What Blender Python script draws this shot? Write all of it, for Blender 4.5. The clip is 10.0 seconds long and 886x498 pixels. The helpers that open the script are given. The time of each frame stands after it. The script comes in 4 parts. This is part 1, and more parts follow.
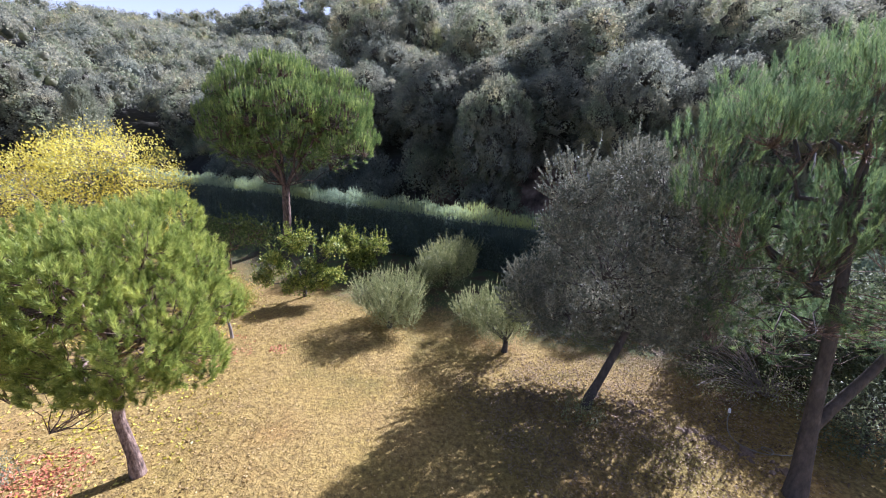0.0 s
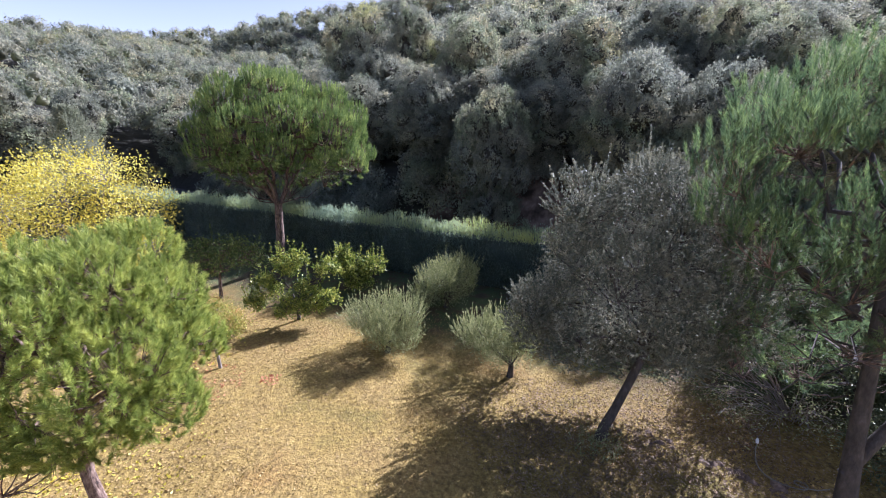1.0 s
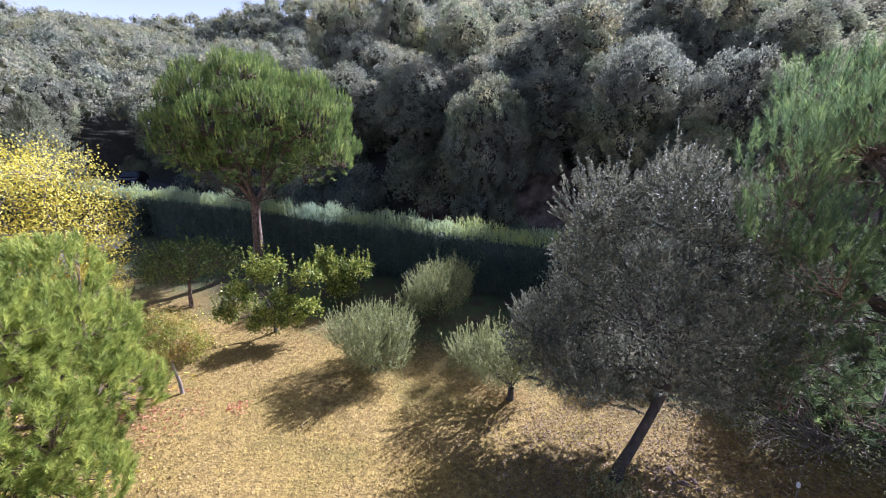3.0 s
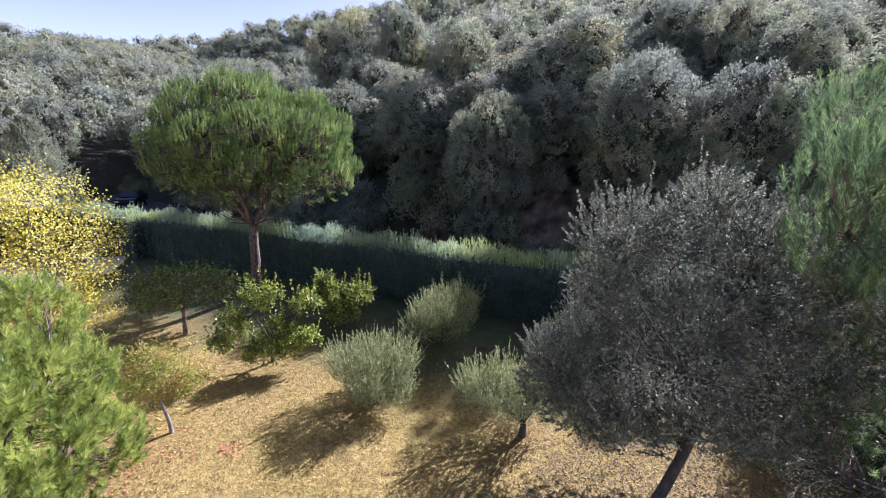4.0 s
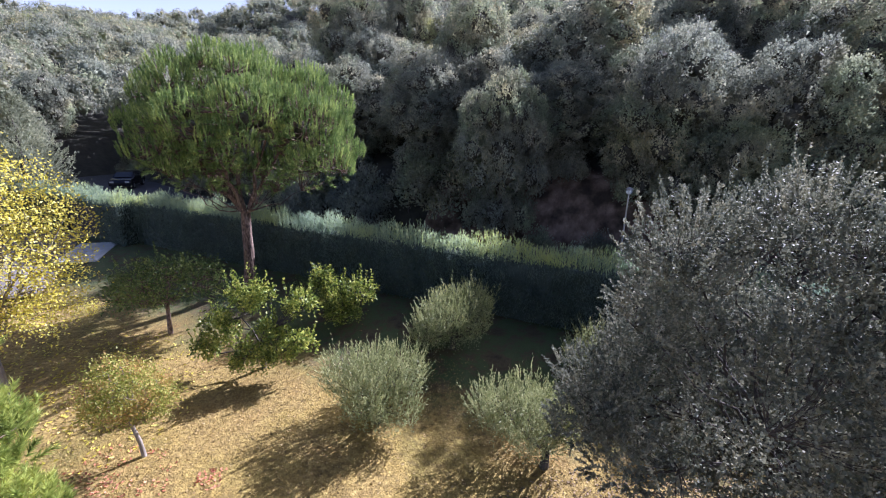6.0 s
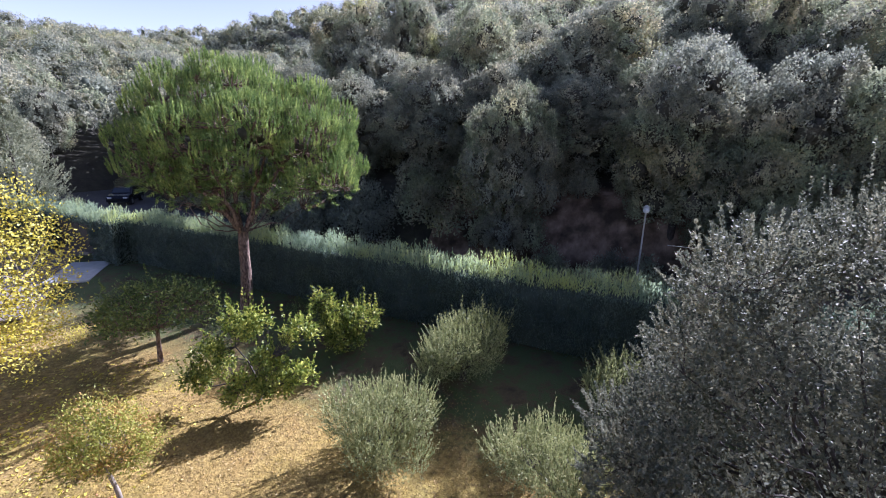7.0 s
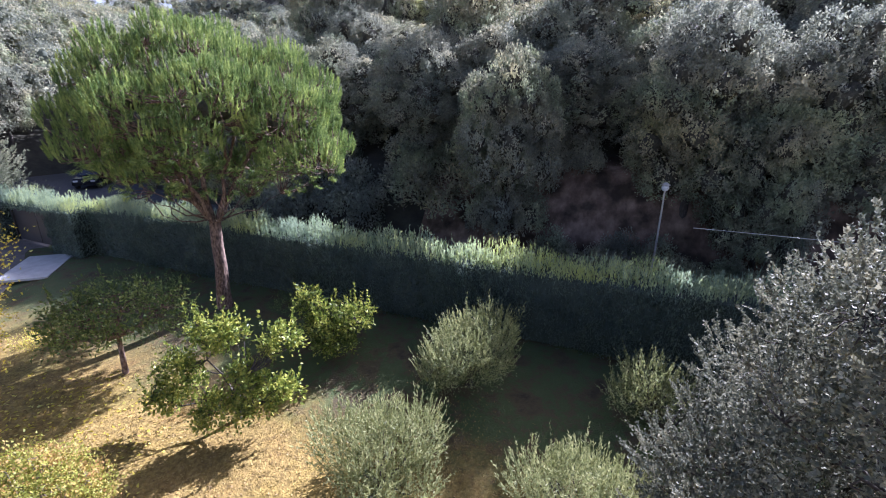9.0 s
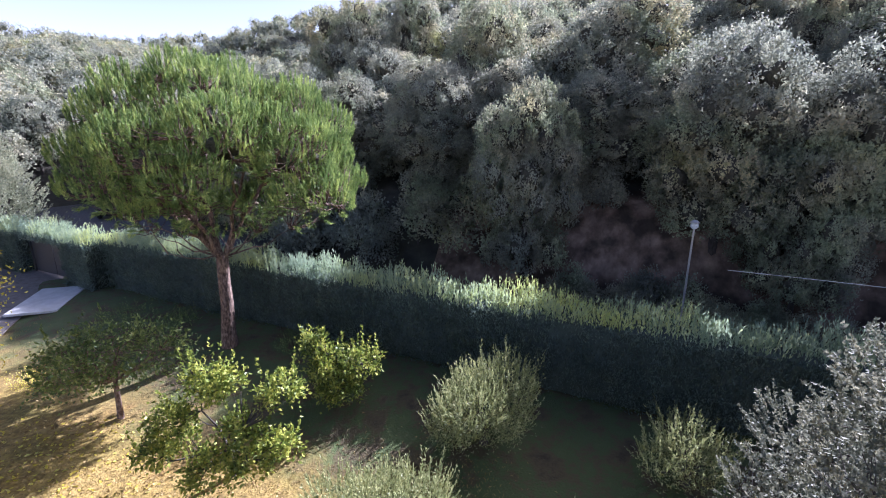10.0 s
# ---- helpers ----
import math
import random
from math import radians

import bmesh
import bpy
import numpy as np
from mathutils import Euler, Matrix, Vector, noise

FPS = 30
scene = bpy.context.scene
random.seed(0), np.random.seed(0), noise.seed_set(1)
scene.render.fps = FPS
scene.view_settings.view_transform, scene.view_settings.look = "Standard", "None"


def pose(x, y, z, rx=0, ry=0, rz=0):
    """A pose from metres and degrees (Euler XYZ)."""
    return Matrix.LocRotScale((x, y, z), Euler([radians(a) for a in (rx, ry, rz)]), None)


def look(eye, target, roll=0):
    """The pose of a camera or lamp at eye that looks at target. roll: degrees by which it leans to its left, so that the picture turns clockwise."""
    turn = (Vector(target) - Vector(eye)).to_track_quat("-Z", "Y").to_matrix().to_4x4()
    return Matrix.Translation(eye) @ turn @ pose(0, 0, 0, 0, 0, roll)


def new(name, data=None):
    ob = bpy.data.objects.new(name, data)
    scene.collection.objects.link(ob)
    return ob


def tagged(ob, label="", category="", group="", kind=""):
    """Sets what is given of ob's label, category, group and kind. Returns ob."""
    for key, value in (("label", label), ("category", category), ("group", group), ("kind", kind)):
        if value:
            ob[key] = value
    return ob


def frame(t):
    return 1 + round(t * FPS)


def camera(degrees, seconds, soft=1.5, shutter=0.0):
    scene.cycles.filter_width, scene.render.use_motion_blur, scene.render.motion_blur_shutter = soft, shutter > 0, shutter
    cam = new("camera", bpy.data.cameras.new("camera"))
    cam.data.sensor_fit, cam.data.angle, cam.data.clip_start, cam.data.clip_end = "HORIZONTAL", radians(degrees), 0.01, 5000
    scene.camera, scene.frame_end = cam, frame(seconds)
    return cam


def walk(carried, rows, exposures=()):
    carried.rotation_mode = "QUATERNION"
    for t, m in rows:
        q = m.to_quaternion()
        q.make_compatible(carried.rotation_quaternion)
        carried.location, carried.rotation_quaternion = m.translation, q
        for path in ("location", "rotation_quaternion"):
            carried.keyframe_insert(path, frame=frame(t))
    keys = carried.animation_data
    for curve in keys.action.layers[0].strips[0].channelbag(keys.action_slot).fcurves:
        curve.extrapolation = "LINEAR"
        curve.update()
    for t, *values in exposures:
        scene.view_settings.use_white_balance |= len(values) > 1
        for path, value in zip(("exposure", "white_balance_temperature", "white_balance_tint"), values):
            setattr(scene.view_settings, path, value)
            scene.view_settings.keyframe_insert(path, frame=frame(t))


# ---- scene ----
cam = camera(91.6, 10.0, soft=1.0)
METRES, EYE, TILT, LEAN, TURN = 8.0, 6.8, 0.0, 0.0, 0.0
ROWS = [
    (0.0, 0.0, 0.0, 0.0, 0.66, -16.11, -2.27),
    (0.5, -0.0026, 0.0487, 0.0063, 0.42, -15.0, -1.89),
    (1.0, -0.0056, 0.0944, 0.0085, 0.11, -14.7, -1.17),
    (1.5, -0.0055, 0.1405, 0.008, -0.31, -15.31, -0.55),
    (2.0, -0.004, 0.1888, 0.0073, -0.76, -15.99, -0.75),
    (2.5, -0.0025, 0.2393, 0.0092, -1.0, -16.46, -1.3),
    (4.0, -0.0189, 0.3693, 0.0317, -1.05, -13.91, -0.69),
    (4.5, -0.0256, 0.4087, 0.0358, -0.99, -14.43, 0.21),
    (5.0, -0.0283, 0.4537, 0.0346, -0.78, -16.91, 0.47),
    (6.5, -0.0537, 0.6311, 0.0348, -0.12, -15.41, -1.95),
    (7.0, -0.0718, 0.6811, 0.0382, -0.23, -14.44, -1.31),
    (7.5, -0.0864, 0.7275, 0.0387, -0.53, -14.22, 0.16),
    (8.0, -0.0954, 0.7734, 0.0375, -0.81, -15.41, 1.0),
    (8.5, -0.0993, 0.8265, 0.0347, -1.32, -17.54, 0.8),
    (9.0, -0.1078, 0.8877, 0.0388, -2.02, -17.88, -0.42),
    (9.5, -0.1092, 0.9534, 0.0474, -1.84, -16.07, -1.24),
    (10.0, -0.0954, 0.9803, 0.0546, 0.18, -14.15, -0.25),
]
walk(cam, [(t, pose(0, 0, EYE, TILT, LEAN, TURN) @ pose(METRES * x, METRES * y, METRES * z, 90 + pitch, roll, yaw)) for t, x, y, z, yaw, pitch, roll in ROWS],
     exposures=((0.0, 1.42, 5000, 28), (5.0, 1.46, 5000, 29), (8.0, 1.58, 5000, 30), (10.0, 1.88, 5000, 31)))

# ---- light ----
SUN_AZIMUTH, SUN_HEIGHT = 45.0, 35.5
world = bpy.data.worlds.new("sky")
scene.world = world
world.use_nodes = True
wn = world.node_tree.nodes
sky = wn.new("ShaderNodeTexSky")
sky.sky_type, sky.sun_disc = "NISHITA", False
sky.sun_elevation, sky.sun_rotation = radians(SUN_HEIGHT), radians(SUN_AZIMUTH)
sky.dust_density, sky.ozone_density = 5.0, 0.6
wn["Background"].inputs[1].default_value = 0.042
wl = world.node_tree.links
wl.new(sky.outputs[0], wn["Background"].inputs[0])
# autumn haze, thickest at the horizon all the way round
way, split, fall, power, haze, both = (wn.new("ShaderNode" + k) for k in ("TexCoord", "SeparateXYZ", "Math", "Math", "Background", "AddShader"))
wl.new(way.outputs["Generated"], split.inputs[0])
fall.operation, fall.use_clamp = "SUBTRACT", True
fall.inputs[0].default_value = 1.0
wl.new(split.outputs["Z"], fall.inputs[1])
power.operation = "POWER"
power.inputs[1].default_value = 5.0
wl.new(fall.outputs[0], power.inputs[0])
haze.inputs[0].default_value = (0.96, 0.98, 1.0, 1.0)
scale = wn.new("ShaderNodeMath")
scale.operation = "MULTIPLY"
scale.inputs[1].default_value = 0.56
wl.new(power.outputs[0], scale.inputs[0])
wl.new(scale.outputs[0], haze.inputs[1])
wl.new(wn["Background"].outputs[0], both.inputs[0])
wl.new(haze.outputs[0], both.inputs[1])
wl.new(both.outputs[0], wn["World Output"].inputs[0])
sun = new("sun", bpy.data.lights.new("sun", "SUN"))
sun.data.energy, sun.data.angle, sun.data.color = 5.0, radians(0.55), (1.0, 0.93, 0.80)
sx, sy = math.sin(radians(SUN_AZIMUTH)), math.cos(radians(SUN_AZIMUTH))
sun.matrix_world = look((30 * sx, 30 * sy, 30 * math.tan(radians(SUN_HEIGHT))), (0, 0, 0))


# ---- materials ----
def material(name):
    m = bpy.data.materials.new(name)
    m.use_nodes = True
    n, l = m.node_tree.nodes, m.node_tree.links
    return m, n, l, n["Principled BSDF"], n["Material Output"]


def ramp(n, stops):
    r = n.new("ShaderNodeValToRGB")
    while len(r.color_ramp.elements) < len(stops):
        r.color_ramp.elements.new(0.5)
    for e, (p, c) in zip(r.color_ramp.elements, stops):
        e.position, e.color = p, (*c, 1)
    return r


def leaf_material(name, dark, mid, light, rough=0.5, through_light=0.35, patch=0.8, hue_spread=0.0, gloss=0.5, spread=0.55):
    """Leaves: each leaf its own shade, broad patches of older and younger growth, light shining through."""
    m, n, l, b, out = material(name)
    geo = n.new("ShaderNodeNewGeometry")
    tex = n.new("ShaderNodeTexNoise")
    tex.inputs["Scale"].default_value, tex.inputs["Detail"].default_value = patch, 3
    l.new(geo.outputs["Position"], tex.inputs["Vector"])
    mix = n.new("ShaderNodeMath")
    mix.operation = "MULTIPLY_ADD"
    mix.inputs[1].default_value = spread
    l.new(geo.outputs["Random Per Island"], mix.inputs[0])
    sub = n.new("ShaderNodeMath")
    sub.operation = "MULTIPLY_ADD"
    sub.inputs[1].default_value, sub.inputs[2].default_value = 1.4, -0.175 - spread * 0.5
    l.new(tex.outputs["Fac"], sub.inputs[0])
    l.new(sub.outputs[0], mix.inputs[2])
    r = ramp(n, [(0.1, dark), (0.5, mid), (0.95, light)])
    l.new(mix.outputs[0], r.inputs[0])
    colour = r.outputs[0]
    if hue_spread:
        info = n.new("ShaderNodeTexNoise")
        info.inputs["Scale"].default_value, info.inputs["Detail"].default_value = 0.17, 1.5
        l.new(geo.outputs["Position"], info.inputs["Vector"])
        tint = ramp(n, [(0.28, (0.8, 0.9, 0.85)), (0.42, (0.95, 1.0, 0.95)), (0.5, (1.1, 1.05, 0.9)), (0.57, (0.95, 1.1, 0.8)), (0.65, (1.25, 1.12, 0.85)), (0.74, (1.3, 1.32, 0.65))])
        l.new(info.outputs["Fac"], tint.inputs[0])
        mul = n.new("ShaderNodeMix")
        mul.data_type, mul.blend_type = "RGBA", "MULTIPLY"
        mul.inputs[0].default_value = hue_spread
        l.new(colour, mul.inputs[6])
        l.new(tint.outputs[0], mul.inputs[7])
        colour = mul.outputs[2]
    l.new(colour, b.inputs["Base Color"])
    b.inputs["Roughness"].default_value = rough
    b.inputs["Specular IOR Level"].default_value = gloss
    tr = n.new("ShaderNodeBsdfTranslucent")
    l.new(colour, tr.inputs["Color"])
    ms = n.new("ShaderNodeMixShader")
    ms.inputs[0].default_value = through_light
    l.new(b.outputs[0], ms.inputs[1])
    l.new(tr.outputs[0], ms.inputs[2])
    l.new(ms.outputs[0], out.inputs["Surface"])
    return m


def rough_material(name, stops, scale, detail=6, rough=0.9, bump=0.3, bump_scale=None, stretch=(1, 1, 1), second=None):
    """A grainy matt surface: noise at two scales drives colour and relief."""
    m, n, l, b, out = material(name)
    co = n.new("ShaderNodeTexCoord")
    mp = n.new("ShaderNodeMapping")
    mp.inputs["Scale"].default_value = stretch
    l.new(co.outputs["Object"], mp.inputs[0])
    a = n.new("ShaderNodeTexNoise")
    a.inputs["Scale"].default_value, a.inputs["Detail"].default_value, a.inputs["Roughness"].default_value = scale, detail, 0.65
    l.new(mp.outputs[0], a.inputs["Vector"])
    r = ramp(n, stops)
    l.new(a.outputs["Fac"], r.inputs[0])
    colour = r.outputs[0]
    if second:
        s_scale, s_stops = second
        c = n.new("ShaderNodeTexNoise")
        c.inputs["Scale"].default_value, c.inputs["Detail"].default_value = s_scale, 4
        l.new(co.outputs["Object"], c.inputs["Vector"])
        r2 = ramp(n, s_stops)
        l.new(c.outputs["Fac"], r2.inputs[0])
        mul = n.new("ShaderNodeMix")
        mul.data_type, mul.blend_type = "RGBA", "MULTIPLY"
        mul.inputs[0].default_value = 1.0
        l.new(colour, mul.inputs[6])
        l.new(r2.outputs[0], mul.inputs[7])
        colour = mul.outputs[2]
    l.new(colour, b.inputs["Base Color"])
    b.inputs["Roughness"].default_value = rough
    d = n.new("ShaderNodeTexNoise")
    d.inputs["Scale"].default_value, d.inputs["Detail"].default_value = bump_scale or scale * 3, 5
    l.new(mp.outputs[0], d.inputs["Vector"])
    bp = n.new("ShaderNodeBump")
    bp.inputs["Strength"].default_value, bp.inputs["Distance"].default_value = bump, 0.03
    l.new(d.outputs["Fac"], bp.inputs["Height"])
    l.new(bp.outputs[0], b.inputs["Normal"])
    return m


def plain_material(name, colour, rough=0.5, metal=0.0, grain=0.15, scale=20):
    m, n, l, b, out = material(name)
    co = n.new("ShaderNodeTexCoord")
    a = n.new("ShaderNodeTexNoise")
    a.inputs["Scale"].default_value, a.inputs["Detail"].default_value = scale, 4
    l.new(co.outputs["Object"], a.inputs["Vector"])
    lo, hi = [c * (1 - grain) for c in colour], [min(1, c * (1 + grain)) for c in colour]
    r = ramp(n, [(0.3, lo), (0.7, hi)])
    l.new(a.outputs["Fac"], r.inputs[0])
    l.new(r.outputs[0], b.inputs["Base Color"])
    b.inputs["Roughness"].default_value, b.inputs["Metallic"].default_value = rough, metal
    return m


PINE = leaf_material("pine_needles", (0.085, 0.12, 0.028), (0.29, 0.355, 0.068), (0.68, 0.69, 0.165), 0.5, 0.45, 3.2, 0.0, 0.35, 0.35)
UMBRELLA_PINE = leaf_material("umbrella_pine_needles", (0.06, 0.10, 0.033), (0.20, 0.285, 0.08), (0.64, 0.70, 0.21), 0.5, 0.38, 2.4, 0.0, 0.35, 0.3)
DARK_PINE = leaf_material("dark_pine_needles", (0.05, 0.085, 0.045), (0.12, 0.18, 0.075), (0.34, 0.43, 0.13), 0.45, 0.55, 2.5, 0.0, 0.4, 0.3)
HOLM = leaf_material("holm_oak_leaves", (0.08, 0.093, 0.07), (0.18, 0.188, 0.132), (0.48, 0.455, 0.315), 0.6, 0.27, 2.5, 0.0, 0.22, 0.3)
DULL_LEAF = leaf_material("dull_shrub_leaves", (0.07, 0.09, 0.05), (0.14, 0.165, 0.085), (0.26, 0.275, 0.14), 0.65, 0.35, 1.5, 0.0, 0.2)
HILL = leaf_material("hill_oak_leaves", (0.12, 0.132, 0.112), (0.265, 0.27, 0.212), (0.56, 0.53, 0.38), 0.65, 0.48, 0.7, 0.8, 0.15, 0.25)
OLIVE = leaf_material("olive_leaves", (0.13, 0.15, 0.06), (0.30, 0.325, 0.13), (0.56, 0.55, 0.26), 0.5, 0.32, 4.0, 0.0, 0.4)
CITRUS = leaf_material("citrus_leaves", (0.065, 0.10, 0.018), (0.21, 0.265, 0.042), (0.62, 0.60, 0.115), 0.45, 0.38, 3.5, 0.0, 0.3)
FRUIT_LEAF = leaf_material("fruit_tree_leaves", (0.065, 0.105, 0.03), (0.14, 0.19, 0.05), (0.36, 0.40, 0.11), 0.45, 0.45, 1.5, 0.0, 0.35)
RUSSET = leaf_material("russet_leaves", (0.14, 0.17, 0.03), (0.34, 0.35, 0.06), (0.58, 0.30, 0.13), 0.5, 0.42, 1.6, 0.0, 0.3, 0.4)
YELLOW = leaf_material("yellow_leaves", (0.55, 0.45, 0.04), (0.76, 0.66, 0.08), (0.88, 0.82, 0.26), 0.5, 0.5, 1.2, 0.0, 0.4)
CYPRESS = leaf_material("grey_cypress_leaves", (0.16, 0.18, 0.12), (0.29, 0.31, 0.20), (0.48, 0.48, 0.32), 0.6, 0.4, 0.8, 0.0, 0.3)
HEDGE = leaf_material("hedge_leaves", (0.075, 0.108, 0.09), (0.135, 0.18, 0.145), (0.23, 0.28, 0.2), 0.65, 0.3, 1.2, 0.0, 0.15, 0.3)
# young top shoots; sunlight on the hedge top is put into their pale yellow-green
HEDGE_TIP = leaf_material("hedge_sunlit_shoots", (0.22, 0.30, 0.235), (0.38, 0.46, 0.29), (0.66, 0.70, 0.22), 0.6, 0.45, 0.45, 0.0, 0.15, 0.25)
DRY_GRASS = leaf_material("dry_grass", (0.18, 0.12, 0.036), (0.34, 0.248, 0.076), (0.50, 0.39, 0.135), 0.7, 0.3, 1.6)
LITTER = leaf_material("fallen_leaves", (0.19, 0.115, 0.042), (0.36, 0.25, 0.09), (0.52, 0.39, 0.16), 0.7, 0.2, 1.5)
OAK_LITTER = leaf_material("oak_leaf_litter", (0.12, 0.078, 0.044), (0.27, 0.185, 0.108), (0.48, 0.355, 0.22), 0.75, 0.15, 1.5)
RED_LITTER = leaf_material("red_fallen_leaves", (0.36, 0.10, 0.05), (0.55, 0.20, 0.10), (0.66, 0.34, 0.18), 0.7, 0.2, 2.0)
BARK_PINE = rough_material("pine_bark", [(0.36, (0.045, 0.03, 0.024)), (0.5, (0.17, 0.11, 0.08)), (0.66, (0.34, 0.25, 0.19))], 16, 6, 0.9, 1.0, 22, (1, 1, 0.4))
BARK_DARK = rough_material("oak_bark", [(0.3, (0.035, 0.03, 0.026)), (0.6, (0.09, 0.075, 0.062)), (0.8, (0.16, 0.14, 0.12))], 10, 6, 0.95, 0.8, 20, (1, 1, 0.4))
BARK_PALE = rough_material("pale_twig_bark", [(0.3, (0.15, 0.12, 0.095)), (0.6, (0.28, 0.24, 0.19)), (0.8, (0.40, 0.35, 0.29))], 14, 5, 0.9, 0.5, 25, (1, 1, 0.4))
GROUND = rough_material("dry_lawn", [(0.28, (0.10, 0.066, 0.02)), (0.43, (0.21, 0.142, 0.04)), (0.56, (0.325, 0.228, 0.066)), (0.72, (0.43, 0.325, 0.108))], 9, 10, 0.95, 1.0, 22,
                        second=(0.45, [(0.3, (0.66, 0.74, 0.52)), (0.45, (1, 1.0, 0.82)), (0.55, (1, 1, 0.95)), (0.72, (0.95, 0.84, 0.74))]))


def add_shaded_moss(m, along, start, end):
    """Bare mossy earth, darkened to paint in shade, takes over from the dry grass with an uneven edge."""
    n, l = m.node_tree.nodes, m.node_tree.links
    b = n["Principled BSDF"]
    old = b.inputs["Base Color"].links[0].from_socket
    co = n.new("ShaderNodeTexCoord")
    dot = n.new("ShaderNodeVectorMath")
    dot.operation = "DOT_PRODUCT"
    dot.inputs[1].default_value = along
    l.new(co.outputs["Object"], dot.inputs[0])
    edge = n.new("ShaderNodeTexNoise")
    edge.inputs["Scale"].default_value, edge.inputs["Detail"].default_value, edge.inputs["Roughness"].default_value = 0.5, 8, 0.7
    l.new(co.outputs["Object"], edge.inputs["Vector"])
    add = n.new("ShaderNodeMath")
    add.operation = "MULTIPLY_ADD"
    add.inputs[1].default_value = 4.4
    l.new(edge.outputs["Fac"], add.inputs[0])
    l.new(dot.outputs["Value"], add.inputs[2])
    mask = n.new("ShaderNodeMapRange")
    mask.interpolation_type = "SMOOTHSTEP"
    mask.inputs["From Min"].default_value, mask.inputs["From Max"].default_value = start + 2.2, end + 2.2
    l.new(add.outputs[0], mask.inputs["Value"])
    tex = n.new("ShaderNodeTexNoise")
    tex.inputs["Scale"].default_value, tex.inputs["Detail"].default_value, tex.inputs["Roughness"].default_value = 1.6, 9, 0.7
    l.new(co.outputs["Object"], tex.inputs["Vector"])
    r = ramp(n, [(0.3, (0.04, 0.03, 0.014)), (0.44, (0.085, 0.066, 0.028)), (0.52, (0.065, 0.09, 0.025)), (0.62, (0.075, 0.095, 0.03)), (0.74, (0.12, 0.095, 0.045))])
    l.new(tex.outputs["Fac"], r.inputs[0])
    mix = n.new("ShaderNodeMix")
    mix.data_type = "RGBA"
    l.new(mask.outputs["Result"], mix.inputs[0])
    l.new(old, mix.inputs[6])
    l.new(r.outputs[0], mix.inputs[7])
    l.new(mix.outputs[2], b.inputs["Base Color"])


# moss towards the hedge, its colour also holding the shade that lies there
add_shaded_moss(GROUND, (0.4152, 0.9097, 0.0), 11.7, 14.1)
# floor colour darkened so that gaps between the hill crowns read as shade
SOIL = rough_material("shaded_woodland_floor", [(0.3, (0.02, 0.02, 0.013)), (0.55, (0.045, 0.042, 0.028)), (0.8, (0.075, 0.065, 0.045))], 1.2, 8, 0.95, 1.0, 5)
EARTH = rough_material("bank_earth", [(0.34, (0.13, 0.09, 0.062)), (0.5, (0.24, 0.165, 0.115)), (0.66, (0.37, 0.265, 0.19))], 1.8, 12, 0.95, 1.0, 5,
                       stretch=(1, 1, 0.5), second=(0.75, [(0.4, (0.2, 0.2, 0.17)), (0.5, (0.6, 0.58, 0.54)), (0.62, (1, 1, 1))]))
ASPHALT = rough_material("asphalt", [(0.3, (0.05, 0.05, 0.052)), (0.7, (0.085, 0.083, 0.082))], 3, 8, 0.85, 0.3, 80)
CONCRETE = rough_material("concrete", [(0.3, (0.42, 0.41, 0.38)), (0.7, (0.58, 0.57, 0.54))], 3, 7, 0.85, 0.2, 40)
PAVING = rough_material("drive_paving", [(0.3, (0.12, 0.10, 0.085)), (0.7, (0.21, 0.185, 0.16))], 4, 7, 0.9, 0.3, 40)
STONE = rough_material("edging_stone", [(0.3, (0.12, 0.08, 0.055)), (0.6, (0.22, 0.155, 0.11)), (0.8, (0.32, 0.25, 0.19))], 6, 6, 0.9, 0.6, 20)
# dark colour of the lumps that stand in for shade inside crowns
CROWN_SHADE = rough_material("crown_shade", [(0.3, (0.04, 0.038, 0.026)), (0.55, (0.085, 0.08, 0.055)), (0.75, (0.14, 0.125, 0.09))], 8, 6, 0.95, 1.0, 16)
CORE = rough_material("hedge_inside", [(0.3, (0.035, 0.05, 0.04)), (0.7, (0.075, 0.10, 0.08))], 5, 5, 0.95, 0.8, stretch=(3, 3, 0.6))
STEEL = plain_material("galvanised_steel", (0.45, 0.45, 0.44), 0.45, 0.8)
WHITE_PLASTIC = plain_material("white_plastic", (0.75, 0.75, 0.73), 0.4)
OPAL = plain_material("lamp_cover", (0.62, 0.64, 0.66), 0.25)
CABLE = plain_material("grey_cable", (0.55, 0.54, 0.5), 0.4)
HOSE = plain_material("faded_hose", (0.19, 0.18, 0.14), 0.55)
GATE_PAINT = plain_material("dark_gate_paint", (0.035, 0.035, 0.037), 0.5)
CAR_PAINT = plain_material("black_car_paint", (0.015, 0.016, 0.02), 0.18, 0.3, 0.05)
GLASS_DARK = plain_material("car_glass", (0.03, 0.035, 0.04), 0.05, 0.0, 0.05)
RUBBER = plain_material("tyre_rubber", (0.02, 0.02, 0.02), 0.8)
HEADLAMP = plain_material("headlamp_cover", (0.6, 0.6, 0.6), 0.1, 0.4)

# ---- building tools ----
rng = np.random.default_rng(11)
UP = np.array([0.0, 0.0, 1.0])


def unit(v):
    v = np.asarray(v, float)
    return v / np.maximum(np.linalg.norm(v, axis=-1, keepdims=True), 1e-9)


